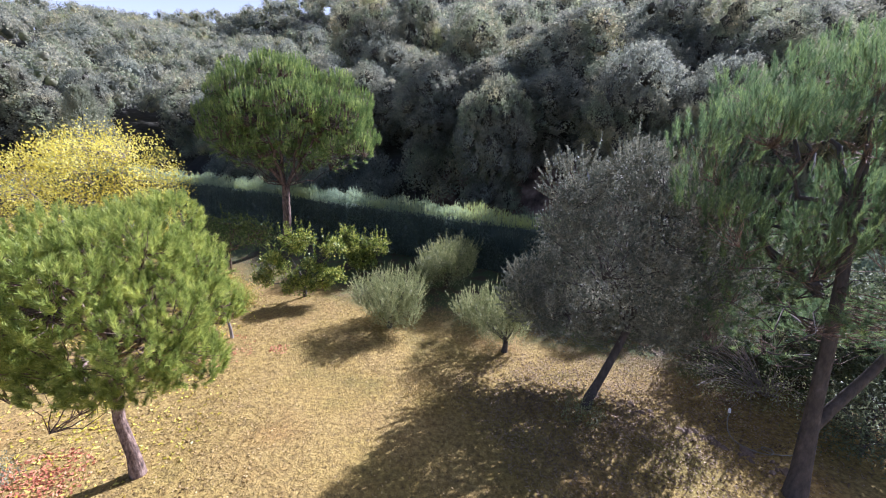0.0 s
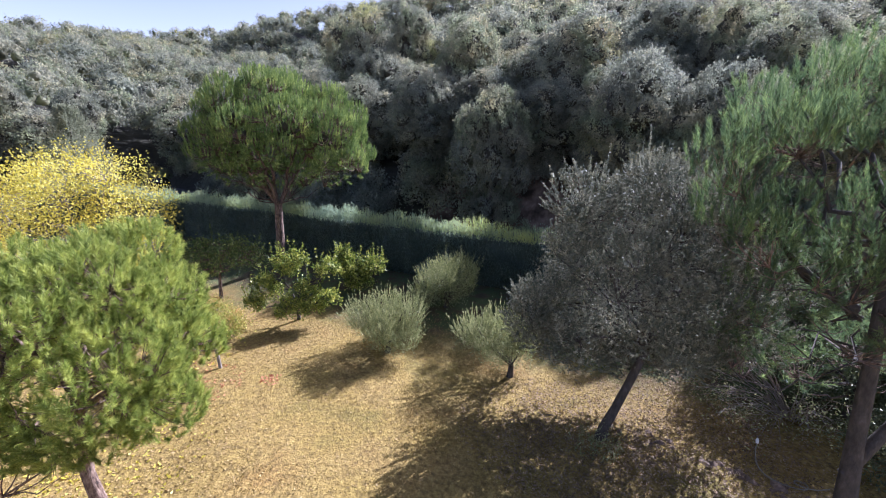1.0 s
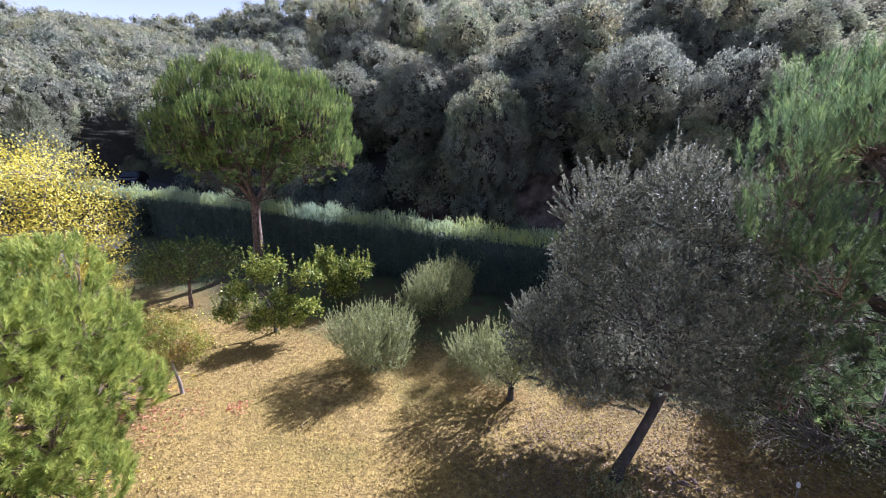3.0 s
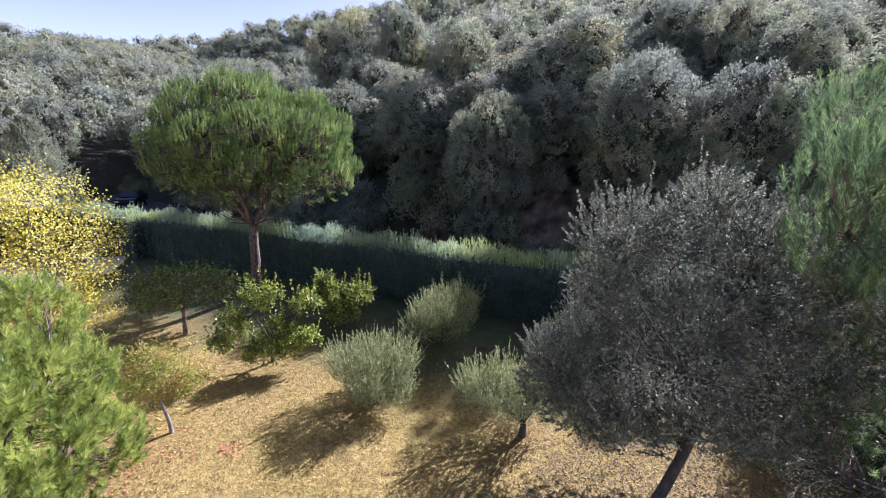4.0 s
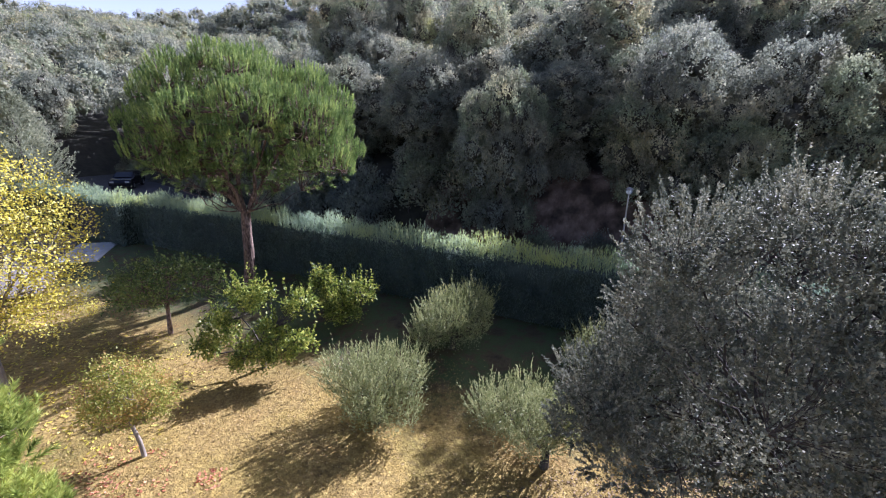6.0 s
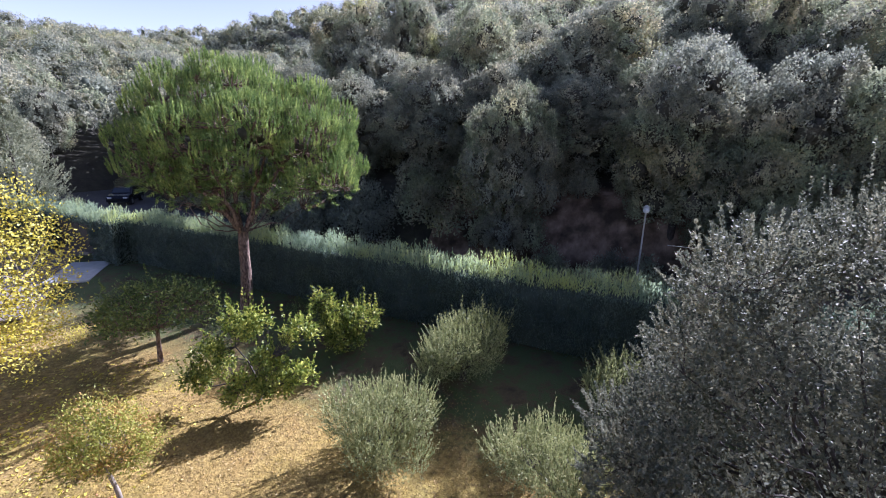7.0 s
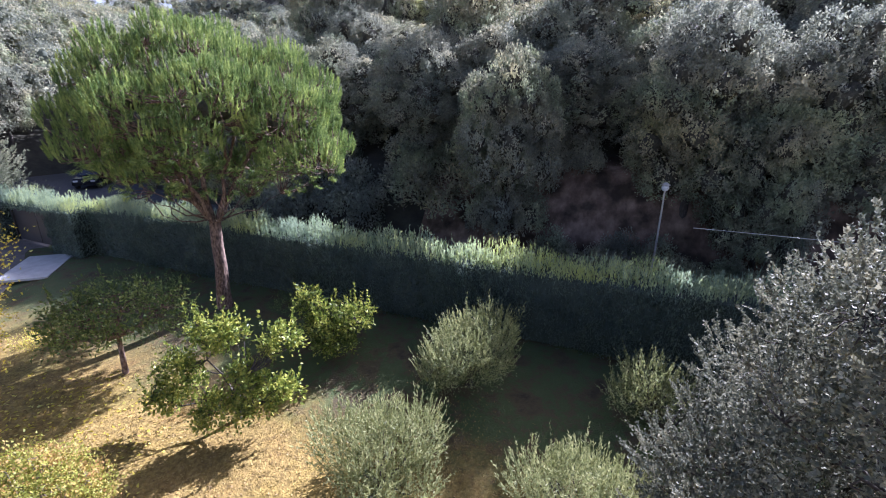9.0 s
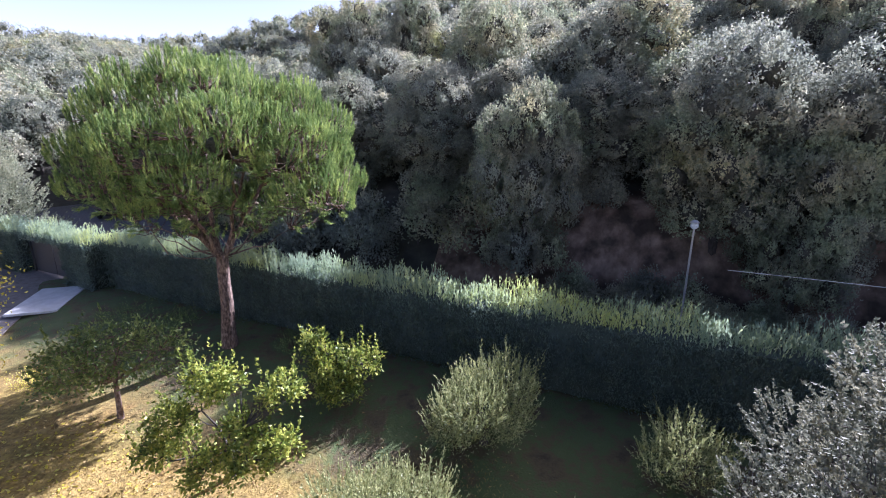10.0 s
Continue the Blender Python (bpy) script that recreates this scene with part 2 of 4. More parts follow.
def mesh_of(name, verts, faces, mat, smooth=False):
    """A mesh from arrays: verts (n, 3); faces: a list of (m, k) index arrays."""
    me = bpy.data.meshes.new(name)
    verts = np.asarray(verts, np.float32)
    faces = [np.asarray(f, np.int32) for f in faces if len(f)]
    me.vertices.add(len(verts))
    me.vertices.foreach_set("co", verts.ravel())
    loops = np.concatenate([f.ravel() for f in faces])
    counts = np.concatenate([np.full(len(f), f.shape[1], np.int32) for f in faces])
    me.loops.add(len(loops))
    me.loops.foreach_set("vertex_index", loops)
    me.polygons.add(len(counts))
    me.polygons.foreach_set("loop_start", np.concatenate([[0], np.cumsum(counts)[:-1]]).astype(np.int32))
    me.polygons.foreach_set("loop_total", counts)
    if smooth:
        me.polygons.foreach_set("use_smooth", np.ones(len(counts), bool))
    me.update(calc_edges=True)
    me.materials.append(mat)
    return me


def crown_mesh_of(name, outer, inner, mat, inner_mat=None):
    """Leaves, and the lumps they hide that stand in for inner shade, as one crown."""
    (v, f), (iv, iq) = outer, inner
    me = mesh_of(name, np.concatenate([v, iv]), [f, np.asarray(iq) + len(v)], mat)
    me.materials.append(inner_mat or CROWN_SHADE)
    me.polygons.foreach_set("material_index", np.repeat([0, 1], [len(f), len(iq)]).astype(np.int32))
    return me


def part(name, mesh, parent, label=""):
    ob = new(name, mesh)
    ob.parent = parent
    return tagged(ob, label) if label else ob


def thing(name, at, label, category, group="", kind="", turn=0.0):
    ob = new(name)
    ob.location, ob.rotation_euler = at, (0, 0, radians(turn))
    ob.empty_display_size = 0.2
    return tagged(ob, label, category, group, kind)


def from_bm(name, bm, mat, smooth=False):
    me = bpy.data.meshes.new(name)
    for f in bm.faces:
        f.smooth = smooth
    bm.to_mesh(me)
    bm.free()
    me.materials.append(mat)
    return me


def box(name, size, at, mat, bevel=0.02, turn=0.0):
    bm = bmesh.new()
    bmesh.ops.create_cube(bm, size=1, matrix=Matrix.Translation(at) @ Matrix.Rotation(radians(turn), 4, "Z") @ Matrix.Diagonal((*size, 1)))
    if bevel:
        bmesh.ops.bevel(bm, geom=list(bm.edges), offset=bevel, segments=2, affect="EDGES", profile=0.6)
    return from_bm(name, bm, mat)


def tube(points, radii, sides=8):
    """Verts and quads of a tapered tube along points."""
    p = np.asarray(points, float)
    r = np.asarray(radii, float)
    t = unit(np.gradient(p, axis=0))
    ref = np.eye(3)[np.argmin(np.abs(t).max(0))]
    a = unit(np.cross(t, ref))
    b = np.cross(t, a)
    k = np.arange(sides) * 2 * math.pi / sides
    ring = a[:, None] * np.cos(k)[None, :, None] + b[:, None] * np.sin(k)[None, :, None]
    v = (p[:, None] + ring * r[:, None, None]).reshape(-1, 3)
    i = np.arange(len(p) - 1)[:, None] * sides
    j = np.arange(sides)[None]
    q = np.stack([i + j, i + (j + 1) % sides, i + sides + (j + 1) % sides, i + sides + j], -1).reshape(-1, 4)
    return v, q


def join(pieces):
    """Join (verts, faces) pieces whose faces all have one size."""
    vs, fs, n = [], [], 0
    for v, f in pieces:
        vs.append(v)
        fs.append(np.asarray(f) + n)
        n += len(v)
    return np.concatenate(vs), np.concatenate(fs)


def bough(a, b, sag=0.0, wiggle=0.08, n=6):
    """A slightly crooked path from a to b."""
    a, b = np.asarray(a, float), np.asarray(b, float)
    s = np.linspace(0, 1, n)[:, None]
    size = np.linalg.norm(b - a)
    p = a + (b - a) * s + UP * (sag * size * (s - s * s) * -4)
    p[1:-1] += rng.normal(0, wiggle * size * 0.35, (n - 2, 3))
    return p


def needles(c, axis, size, per, length, width, open_out=0.75):
    """Shoots set with needles: one thin triangle a needle."""
    m = len(c)
    s = rng.random((m, per, 1))
    radial = rng.normal(size=(m, per, 3))
    ax = unit(axis)[:, None]
    radial = unit(radial - (radial * ax).sum(-1, keepdims=True) * ax)
    base = c[:, None] + ax * s * np.asarray(size).reshape(-1, 1, 1)
    d = unit(ax * (0.55 + 0.5 * s) + radial * open_out)
    side = unit(np.cross(d, rng.normal(size=d.shape))) * width * 0.5
    ln = length * rng.uniform(0.75, 1.2, (m, per, 1))
    v = np.stack([base - side, base + side, base + d * ln], 2).reshape(-1, 3)
    return v, np.arange(len(v)).reshape(-1, 3)


def leaves(p, d, length, width, fold=0.15, face=None):
    """Pointed leaves: a bent rhombus each, base p and direction d."""
    d = unit(d)
    n = len(p)
    face = UP * 0.9 if face is None else face
    side = unit(np.cross(d, rng.normal(0, 0.8, (n, 3)) + face))
    nor = np.cross(d, side)
    ln = length * rng.uniform(0.65, 1.25, (n, 1))
    wd = width * rng.uniform(0.75, 1.2, (n, 1)) * 0.5
    mid = p + d * ln * 0.45
    v = np.stack([p, mid + side * wd + nor * wd * fold * 2, p + d * ln - nor * ln * fold, mid - side * wd + nor * wd * fold * 2], 1).reshape(-1, 3)
    return v, np.arange(len(v)).reshape(-1, 4)


def on_lobes(lobes, count, lowest=-0.6, shell=(0.82, 1.02), inner=0.0):
    """Points and outward ways on the outside of a heap of ellipsoids (x, y, z, rx, ry, rz)."""
    lb = np.asarray(lobes, float)
    w = (lb[:, 3] * lb[:, 4] + lb[:, 4] * lb[:, 5] + lb[:, 3] * lb[:, 5])
    got_p, got_n, have = [], [], 0
    while have < count:
        k = rng.choice(len(lb), count * 2, p=w / w.sum())
        d = unit(rng.normal(size=(len(k), 3)))
        s = rng.uniform(*shell, (len(k), 1))
        if inner:
            deep = rng.random((len(k), 1)) < inner
            s = np.where(deep, rng.uniform(0.35, shell[0], s.shape), s)
        p = lb[k, :3] + d * s * lb[k, 3:]
        keep = d[:, 2] > lowest
        for o in range(len(lb)):
            inside = (((p - lb[o, :3]) / lb[o, 3:]) ** 2).sum(1) < 0.62
            keep &= ~inside | (k == o)
        got_p.append(p[keep])
        got_n.append(unit(d[keep] / lb[k[keep], 3:]))
        have += keep.sum()
    return np.concatenate(got_p)[:count], np.concatenate(got_n)[:count]


def budding(lobes, count, lowest, size):
    """Smaller lobes heaped on the outside of large ones, for a bumpy crown."""
    p, _ = on_lobes(lobes, count, lowest, (0.72, 0.98))
    r = rng.uniform(*size, count)
    return np.column_stack([p, r, r, r * rng.uniform(0.75, 1.0, count)])


def spaced(p, n, cell):
    """Thin points out to about one in each cell, so that shoots stand apart."""
    key = np.floor(p / cell).astype(np.int64)
    _, first_of = np.unique(key[:, 0] * 73856093 ^ key[:, 1] * 19349663 ^ key[:, 2] * 83492791, return_index=True)
    return p[first_of], n[first_of]


def lump(c, r, seg=8, rings=6, rough=0.2):
    """A rough solid mass added inside a crown to block light: verts and quads."""
    a = np.arange(seg) * 2 * math.pi / seg
    b = np.linspace(-1.5, 1.5, rings)
    v = np.stack([np.cos(b)[:, None] * np.cos(a)[None], np.cos(b)[:, None] * np.sin(a)[None], np.repeat(np.sin(b)[:, None], seg, 1)], -1).reshape(-1, 3)
    v = v * rng.uniform(1 - rough * 1.5, 1 + rough * 0.5, (len(v), 1)) * np.asarray(r) + np.asarray(c)
    i, j = np.arange(rings - 1)[:, None] * seg, np.arange(seg)[None]
    return v, np.stack([i + j, i + (j + 1) % seg, i + seg + (j + 1) % seg, i + seg + j], -1).reshape(-1, 4)


def sprays(p, n, per, spread, length, width, up=0.35, loose=0.9, wild=0.55):
    """A bunch of small leaves round each point, one triangle a leaf."""
    m = len(p) * per
    c = np.repeat(p, per, 0) + rng.normal(0, spread, (m, 3))
    out = np.repeat(n, per, 0)
    d = unit(out * 0.3 + UP * up + rng.normal(0, loose, (m, 3)))
    side = unit(np.cross(d, rng.normal(0, wild, (m, 3)) + out * 1.8 + UP * 0.3)) * width * rng.uniform(0.7, 1.3, (m, 1)) * 0.5
    tip = c + d * length * rng.uniform(0.6, 1.3, (m, 1))
    v = np.stack([c - side * 0.4, tip - d * length * 0.35 + side, tip - side * 0.5], 1).reshape(-1, 3)
    return v, np.arange(len(v)).reshape(-1, 3)


def clumps(p, n, per, spread, length, width, up=0.35, loose=0.9, fold=0.15):
    """A bunch of leaves round each point."""
    m = len(p)
    c = np.repeat(p, per, 0) + rng.normal(0, spread, (m * per, 3))
    out = np.repeat(n, per, 0)
    d = out * 0.35 + UP * up + rng.normal(0, loose, (m * per, 3))
    return leaves(c, d, length, width, fold, out * 1.3 + UP * 0.4)


def wands(p, d, size, per, length, width, spread=0.8):
    """Upright shoots with leaves all along."""
    m = len(p)
    s = rng.random((m, per, 1))
    ax = unit(d)[:, None]
    base = p[:, None] + ax * s * np.asarray(size).reshape(-1, 1, 1)
    way = ax * 0.9 + rng.normal(0, spread, (m, per, 3))
    return leaves(base.reshape(-1, 3), way.reshape(-1, 3), length, width)


def smooth_step(x):
    x = np.clip(x, 0, 1)
    return x * x * (3 - 2 * x)


# ---- lie of the land: u runs along the hedge, v away behind it ----
HEDGE_AT = np.array([6.18, 16.42])
ALONG, BEHIND = np.array([0.9097, -0.4152]), np.array([0.4152, 0.9097])


def uv(x, y):
    dx, dy = x - HEDGE_AT[0], y - HEDGE_AT[1]
    return dx * ALONG[0] + dy * ALONG[1], dx * BEHIND[0] + dy * BEHIND[1]


def xy(u, v):
    return HEDGE_AT[0] + u * ALONG[0] + v * BEHIND[0], HEDGE_AT[1] + u * ALONG[1] + v * BEHIND[1]


def foot(u):
    return 7.2 + np.clip(-(u + 16), 0, 40) * 0.28


def up_slope(u, v):
    """How far a place lies inside the hill, which also closes the valley at its far end."""
    return np.maximum(v - foot(u), np.minimum(-(u + 56), v + 30))


def land(x, y):
    u, v = uv(np.asarray(x, float), np.asarray(y, float))
    d = np.maximum(0, up_slope(u, v))
    slope = 0.335 + 0.035 * smooth_step((u + 60) / 70) - 0.042 * smooth_step((-u - 80) / 50) * (1 - smooth_step((v - 75) / 30))
    rise = 2.4 * smooth_step(d / 3.0) + slope * np.minimum(d, 95) + 0.05 * np.clip(d - 95, 0, 200)
    rise += 8.0 * smooth_step((d - 40) / 50) * smooth_step((u + 160) / 50) * smooth_step((v - 75) / 30) * (1 - 0.5 * smooth_step((u + 60) / 50))
    rise += (0.5 * np.sin(u * 0.21 + 1) * smooth_step(d / 10) + 0.35 * np.sin(u * 0.5 + v * 0.3) + 1.2 * np.sin(u * 0.07 + v * 0.05) * smooth_step(d / 40)) * smooth_step(d / 3)
    lawn = 0.05 * np.sin(x * 0.55 + 0.6) * np.sin(y * 0.42) + 0.03 * np.sin(x * 1.3 + y * 0.9)
    return rise + 0.56 * smooth_step((v + 6.0) / 5.5) + lawn * smooth_step((-0.5 - v) / 2)


def land_sheet():
    us = np.concatenate([[-1500, -600, -300, -220], np.arange(-176, -40, 4), np.arange(-40, 30, 0.6), np.arange(30, 70, 4), [90, 140, 300, 700, 1500]])
    vs = np.concatenate([[-1500, -500, -150, -70, -40], np.arange(-30, -8, 0.8), np.arange(-8, 1.2, 0.3), np.arange(1.2, 22, 0.8), np.arange(22, 120, 4), [130, 160, 220, 400, 900, 1800]])
    gu, gv = np.meshgrid(us, vs)
    x, y = xy(gu, gv)
    v = np.stack([x, y, land(x, y)], -1).reshape(-1, 3)
    w = len(us)
    i = (np.arange(len(vs) - 1)[:, None] * w + np.arange(w - 1)[None]).ravel()
    return v, np.stack([i, i + 1, i + w + 1, i + w], -1), gu, gv


lv, lq, gu, gv = land_sheet()
ground_mesh = mesh_of("ground", lv, [lq], GROUND, True)
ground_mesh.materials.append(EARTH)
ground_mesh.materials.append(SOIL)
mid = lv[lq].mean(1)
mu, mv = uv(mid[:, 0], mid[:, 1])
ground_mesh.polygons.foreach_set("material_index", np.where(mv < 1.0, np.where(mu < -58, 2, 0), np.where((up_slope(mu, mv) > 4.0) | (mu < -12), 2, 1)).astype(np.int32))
ground = tagged(new("ground", ground_mesh), "dry tan lawn rising to a bare earth hillside", "ground", kind="structure")

# road behind the hedge
ru = np.linspace(-56, 60, 130)
rows_v = []
for k in np.linspace(0, 1, 7):
    edge = 2.6 + (foot(ru) - 0.7 - 2.6) * k
    x, y = xy(ru, edge)
    rows_v.append(np.stack([x, y, land(x, y) + 0.03], -1))
rv = np.concatenate(rows_v)
i = (np.arange(6)[:, None] * len(ru) + np.arange(len(ru) - 1)[None]).ravel()
road = tagged(new("road", mesh_of("road", rv, [np.stack([i, i + 1, i + len(ru) + 1, i + len(ru)], -1)], ASPHALT, True)),
              "grey asphalt lane in shade behind the hedge", "road", kind="structure")


# ---- trees ----
def on_land(x, y):
    return x, y, float(land(x, y))


def trunk_and_limbs(tree, paths, bark, trunk_label=""):
    """paths: (name, points, radii, sides): each its own part."""
    for name, p, r, sides in paths:
        v, q = tube(p, r, sides)
        part(name, mesh_of(name, v, [q], bark, True), tree, trunk_label if name == "trunk" else "")


def twigs(ends, roots, thick, n=4):
    """One mesh of thin twigs from the nearest limb points to the crown."""
    roots = np.asarray(roots)
    pieces = []
    for e in ends:
        d = np.linalg.norm(roots - e, axis=1) + np.maximum(0, roots[:, 2] - e[2]) * 2
        a = roots[np.argmin(d)]
        pieces.append(tube(bough(a, e, 0.06, 0.12, n), np.linspace(thick, thick * 0.3, n), 4))
    return join(pieces)


def limb_set(fork, ends, thick, n=7, sag=0.05, wiggle=0.1, sides=6):
    return [("limb", bough(fork, e, sag, wiggle, n), np.linspace(thick * f, thick * 0.25, n), sides)
            for e, f in zip(ends, rng.uniform(0.7, 1.05, len(ends)))]


# umbrella pine by the hedge
def umbrella_pine(at):
    tree = thing("umbrella_pine", at, "tall umbrella pine with a bright green domed crown", "tree")
    tree.scale = (0.93, 0.93, 0.93)
    fork = np.array([0.12, 0.0, 3.1])
    # crown masses: across, towards the garden, height, radius, half height
    masses = [(-0.3, 0.0, 8.0, 2.0, 1.5), (-2.0, 0.2, 7.5, 1.5, 1.3), (-2.9, 0.4, 6.7, 1.1, 1.0), (1.5, 0.2, 7.5, 1.7, 1.4), (2.8, 0.5, 6.5, 1.5, 1.3), (3.4, 0.4, 5.5, 1.0, 0.9),
              (0.2, 2.2, 7.1, 1.7, 1.2), (-1.8, 1.8, 6.6, 1.3, 1.1), (2.0, 1.8, 6.6, 1.6, 1.3), (-0.1, -2.4, 6.8, 2.0, 1.5), (-1.9, -2.0, 6.5, 1.6, 1.3), (2.4, -2.1, 6.2, 1.7, 1.3),
              (-2.8, 1.0, 5.7, 0.9, 0.7), (3.1, 1.2, 5.1, 1.0, 0.7), (2.1, 2.4, 5.5, 0.9, 0.7), (-1.0, 2.8, 6.0, 0.9, 0.7), (-2.0, 1.3, 5.1, 0.8, 0.5), (-0.9, 0.9, 8.5, 0.9, 0.8),
              (-2.4, -1.0, 5.2, 1.0, 0.7), (1.2, -1.6, 4.9, 1.2, 0.6), (-0.9, -1.4, 4.7, 1.1, 0.5)]
    right, near = np.array([0.915, 0.403]), np.array([0.403, -0.915])
    lobes = [(*(right * (r + 0.45) + near * c), z, w * 0.9, w * 0.9, h * 0.92) for r, c, z, w, h in masses]
    buds = np.concatenate([np.array(lobes), budding(lobes, 70, -0.1, (0.5, 0.8))])
    ends, _ = on_lobes(lobes, 40, -0.3, (0.5, 0.85))
    paths = [("trunk", [(0, 0, -0.2), (0.02, 0, 0.6), (0.08, 0.02, 1.6), (0.08, 0, 2.4), (0.12, 0, 3.3)], [0.31, 0.24, 0.21, 0.2, 0.19], 12)]
    mains = limb_set(fork, ends[:8], 0.105, 8, -0.04, 0.04)
    paths += mains
    for e in ends[8:]:
        root = min((p for _, pts, _, _ in mains for p in pts[2:5]), key=lambda p: np.linalg.norm(p - e))
        paths.append(("limb", bough(root, e, 0.04, 0.1, 6), np.linspace(0.055, 0.018, 6), 6))
    for a in np.linspace(0.2, 6.0, 9):
        e = np.array([math.cos(a) * rng.uniform(1.6, 2.8), math.sin(a) * rng.uniform(1.6, 2.8), rng.uniform(3.9, 5.0)])
        paths.append(("dead_limb", bough(fork + (0, 0, 0.2), e, 0.05, 0.1, 6), np.linspace(0.035, 0.008, 6), 5))
    trunk_and_limbs(tree, paths, BARK_PINE, "reddish flaking bark")
    roots = np.concatenate([p[2:] for _, p, _, _ in paths[1:]])
    p, n = on_lobes(buds, 26000, -0.3, (0.92, 1.0))
    p, n = spaced(p, n, 0.205)
    under = [(*(right * r + near * c), z, w, w, h) for r, c, z, w, h in ((-1.4, 0.5, 4.7, 1.1, 0.6), (2.0, 0.5, 4.6, 1.2, 0.6), (0.3, 1.3, 5.0, 1.4, 0.7), (3.0, 0.2, 4.8, 0.9, 0.6), (-2.3, -0.2, 5.2, 0.9, 0.6), (0.4, -0.6, 4.6, 1.5, 0.6))]
    q, m = on_lobes(lobes + under, 1500, -0.75, (0.6, 0.95))
    tv, tq = twigs(np.concatenate([p[:: max(1, len(p) // 1000)], q[:900]]), roots, 0.024)
    part("branchwork", mesh_of("branchwork", tv, [tq], BARK_PINE), tree)
    axis = n * 0.28 + UP * 0.95 + rng.normal(0, 0.07, n.shape)
    v, f = join([needles(p, axis, rng.uniform(0.24, 0.44, len(p)), 72, 0.085, 0.018, 0.48), needles(q, m + UP * 0.5, rng.uniform(0.2, 0.4, len(q)), 30, 0.15, 0.03, 0.8)])
    # dark lumps added to give the crown a shaded inside
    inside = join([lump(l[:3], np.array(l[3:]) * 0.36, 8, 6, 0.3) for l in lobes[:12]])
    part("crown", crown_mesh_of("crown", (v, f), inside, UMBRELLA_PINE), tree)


umbrella_pine(on_land(-7.95, 21.1))


# young round pine
def round_pine(at):
    tree = thing("young_pine", at, "young stone pine with a round bright green crown", "tree")
    lobes = [(0, 0, 3.55, 1.75, 1.75, 1.45), (0.75, -0.5, 3.1, 1.15, 1.2, 1.05), (-0.8, 0.3, 3.2, 1.25, 1.3, 1.15), (0.1, 0.6, 3.8, 1.25, 1.2, 1.1)]
    buds = budding(lobes, 70, -0.75, (0.35, 0.6))
    paths = [("trunk", [(0.05, 0, -0.2), (0.02, 0, 0.4), (-0.12, 0, 1.2), (-0.08, 0, 2.0), (0, 0, 3.0), (0, 0, 4.4)], [0.17, 0.12, 0.105, 0.1, 0.08, 0.03], 12)]
    ends, _ = on_lobes(lobes, 16, -0.5, (0.6, 0.85))
    paths += [("limb", bough((0, 0, rng.uniform(1.9, 3.4)), e, -0.05, 0.08, 6), np.linspace(0.05, 0.015, 6), 6) for e in ends]
    for a in np.linspace(2.2, 4.4, 4):
        e = (math.cos(a) * rng.uniform(1.2, 1.9), math.sin(a) * rng.uniform(0.9, 1.4), rng.uniform(1.75, 2.1))
        paths.append(("dead_limb", bough((-0.1, 0, rng.uniform(1.7, 2.0)), e, -0.03, 0.1, 6), np.linspace(0.025, 0.006, 6), 5))
    trunk_and_limbs(tree, paths, BARK_PINE, "grey-brown bark")
    roots = np.concatenate([p[2:] for _, p, _, _ in paths])
    p, n = on_lobes(np.concatenate([np.array(lobes), buds]), 20000, -0.6, (0.85, 1.0))
    p, n = spaced(p, n, 0.17)
    high = p[:, 2] > 2.05 - 0.15 * p[:, 0] + 0.12 * np.sin(p[:, 1] * 4)
    p, n = p[high], n[high]
    q, m = on_lobes(lobes, 900, -0.8, (0.5, 0.85))
    tv, tq = twigs(np.concatenate([p[:: max(1, len(p) // 420)], q[:150]]), roots, 0.014)
    part("branchwork", mesh_of("branchwork", tv, [tq], BARK_PINE), tree)
    v, f = join([needles(p, n * 0.5 + UP * 0.85 + rng.normal(0, 0.14, n.shape), rng.uniform(0.16, 0.3, len(p)), 110, 0.1, 0.009, 0.7), needles(q, m + UP * 0.5, rng.uniform(0.15, 0.3, len(q)), 40, 0.12, 0.013, 0.8)])
    part("crown", mesh_of("crown", v, [f], PINE), tree)


round_pine((-5.85, 6.85, 0))


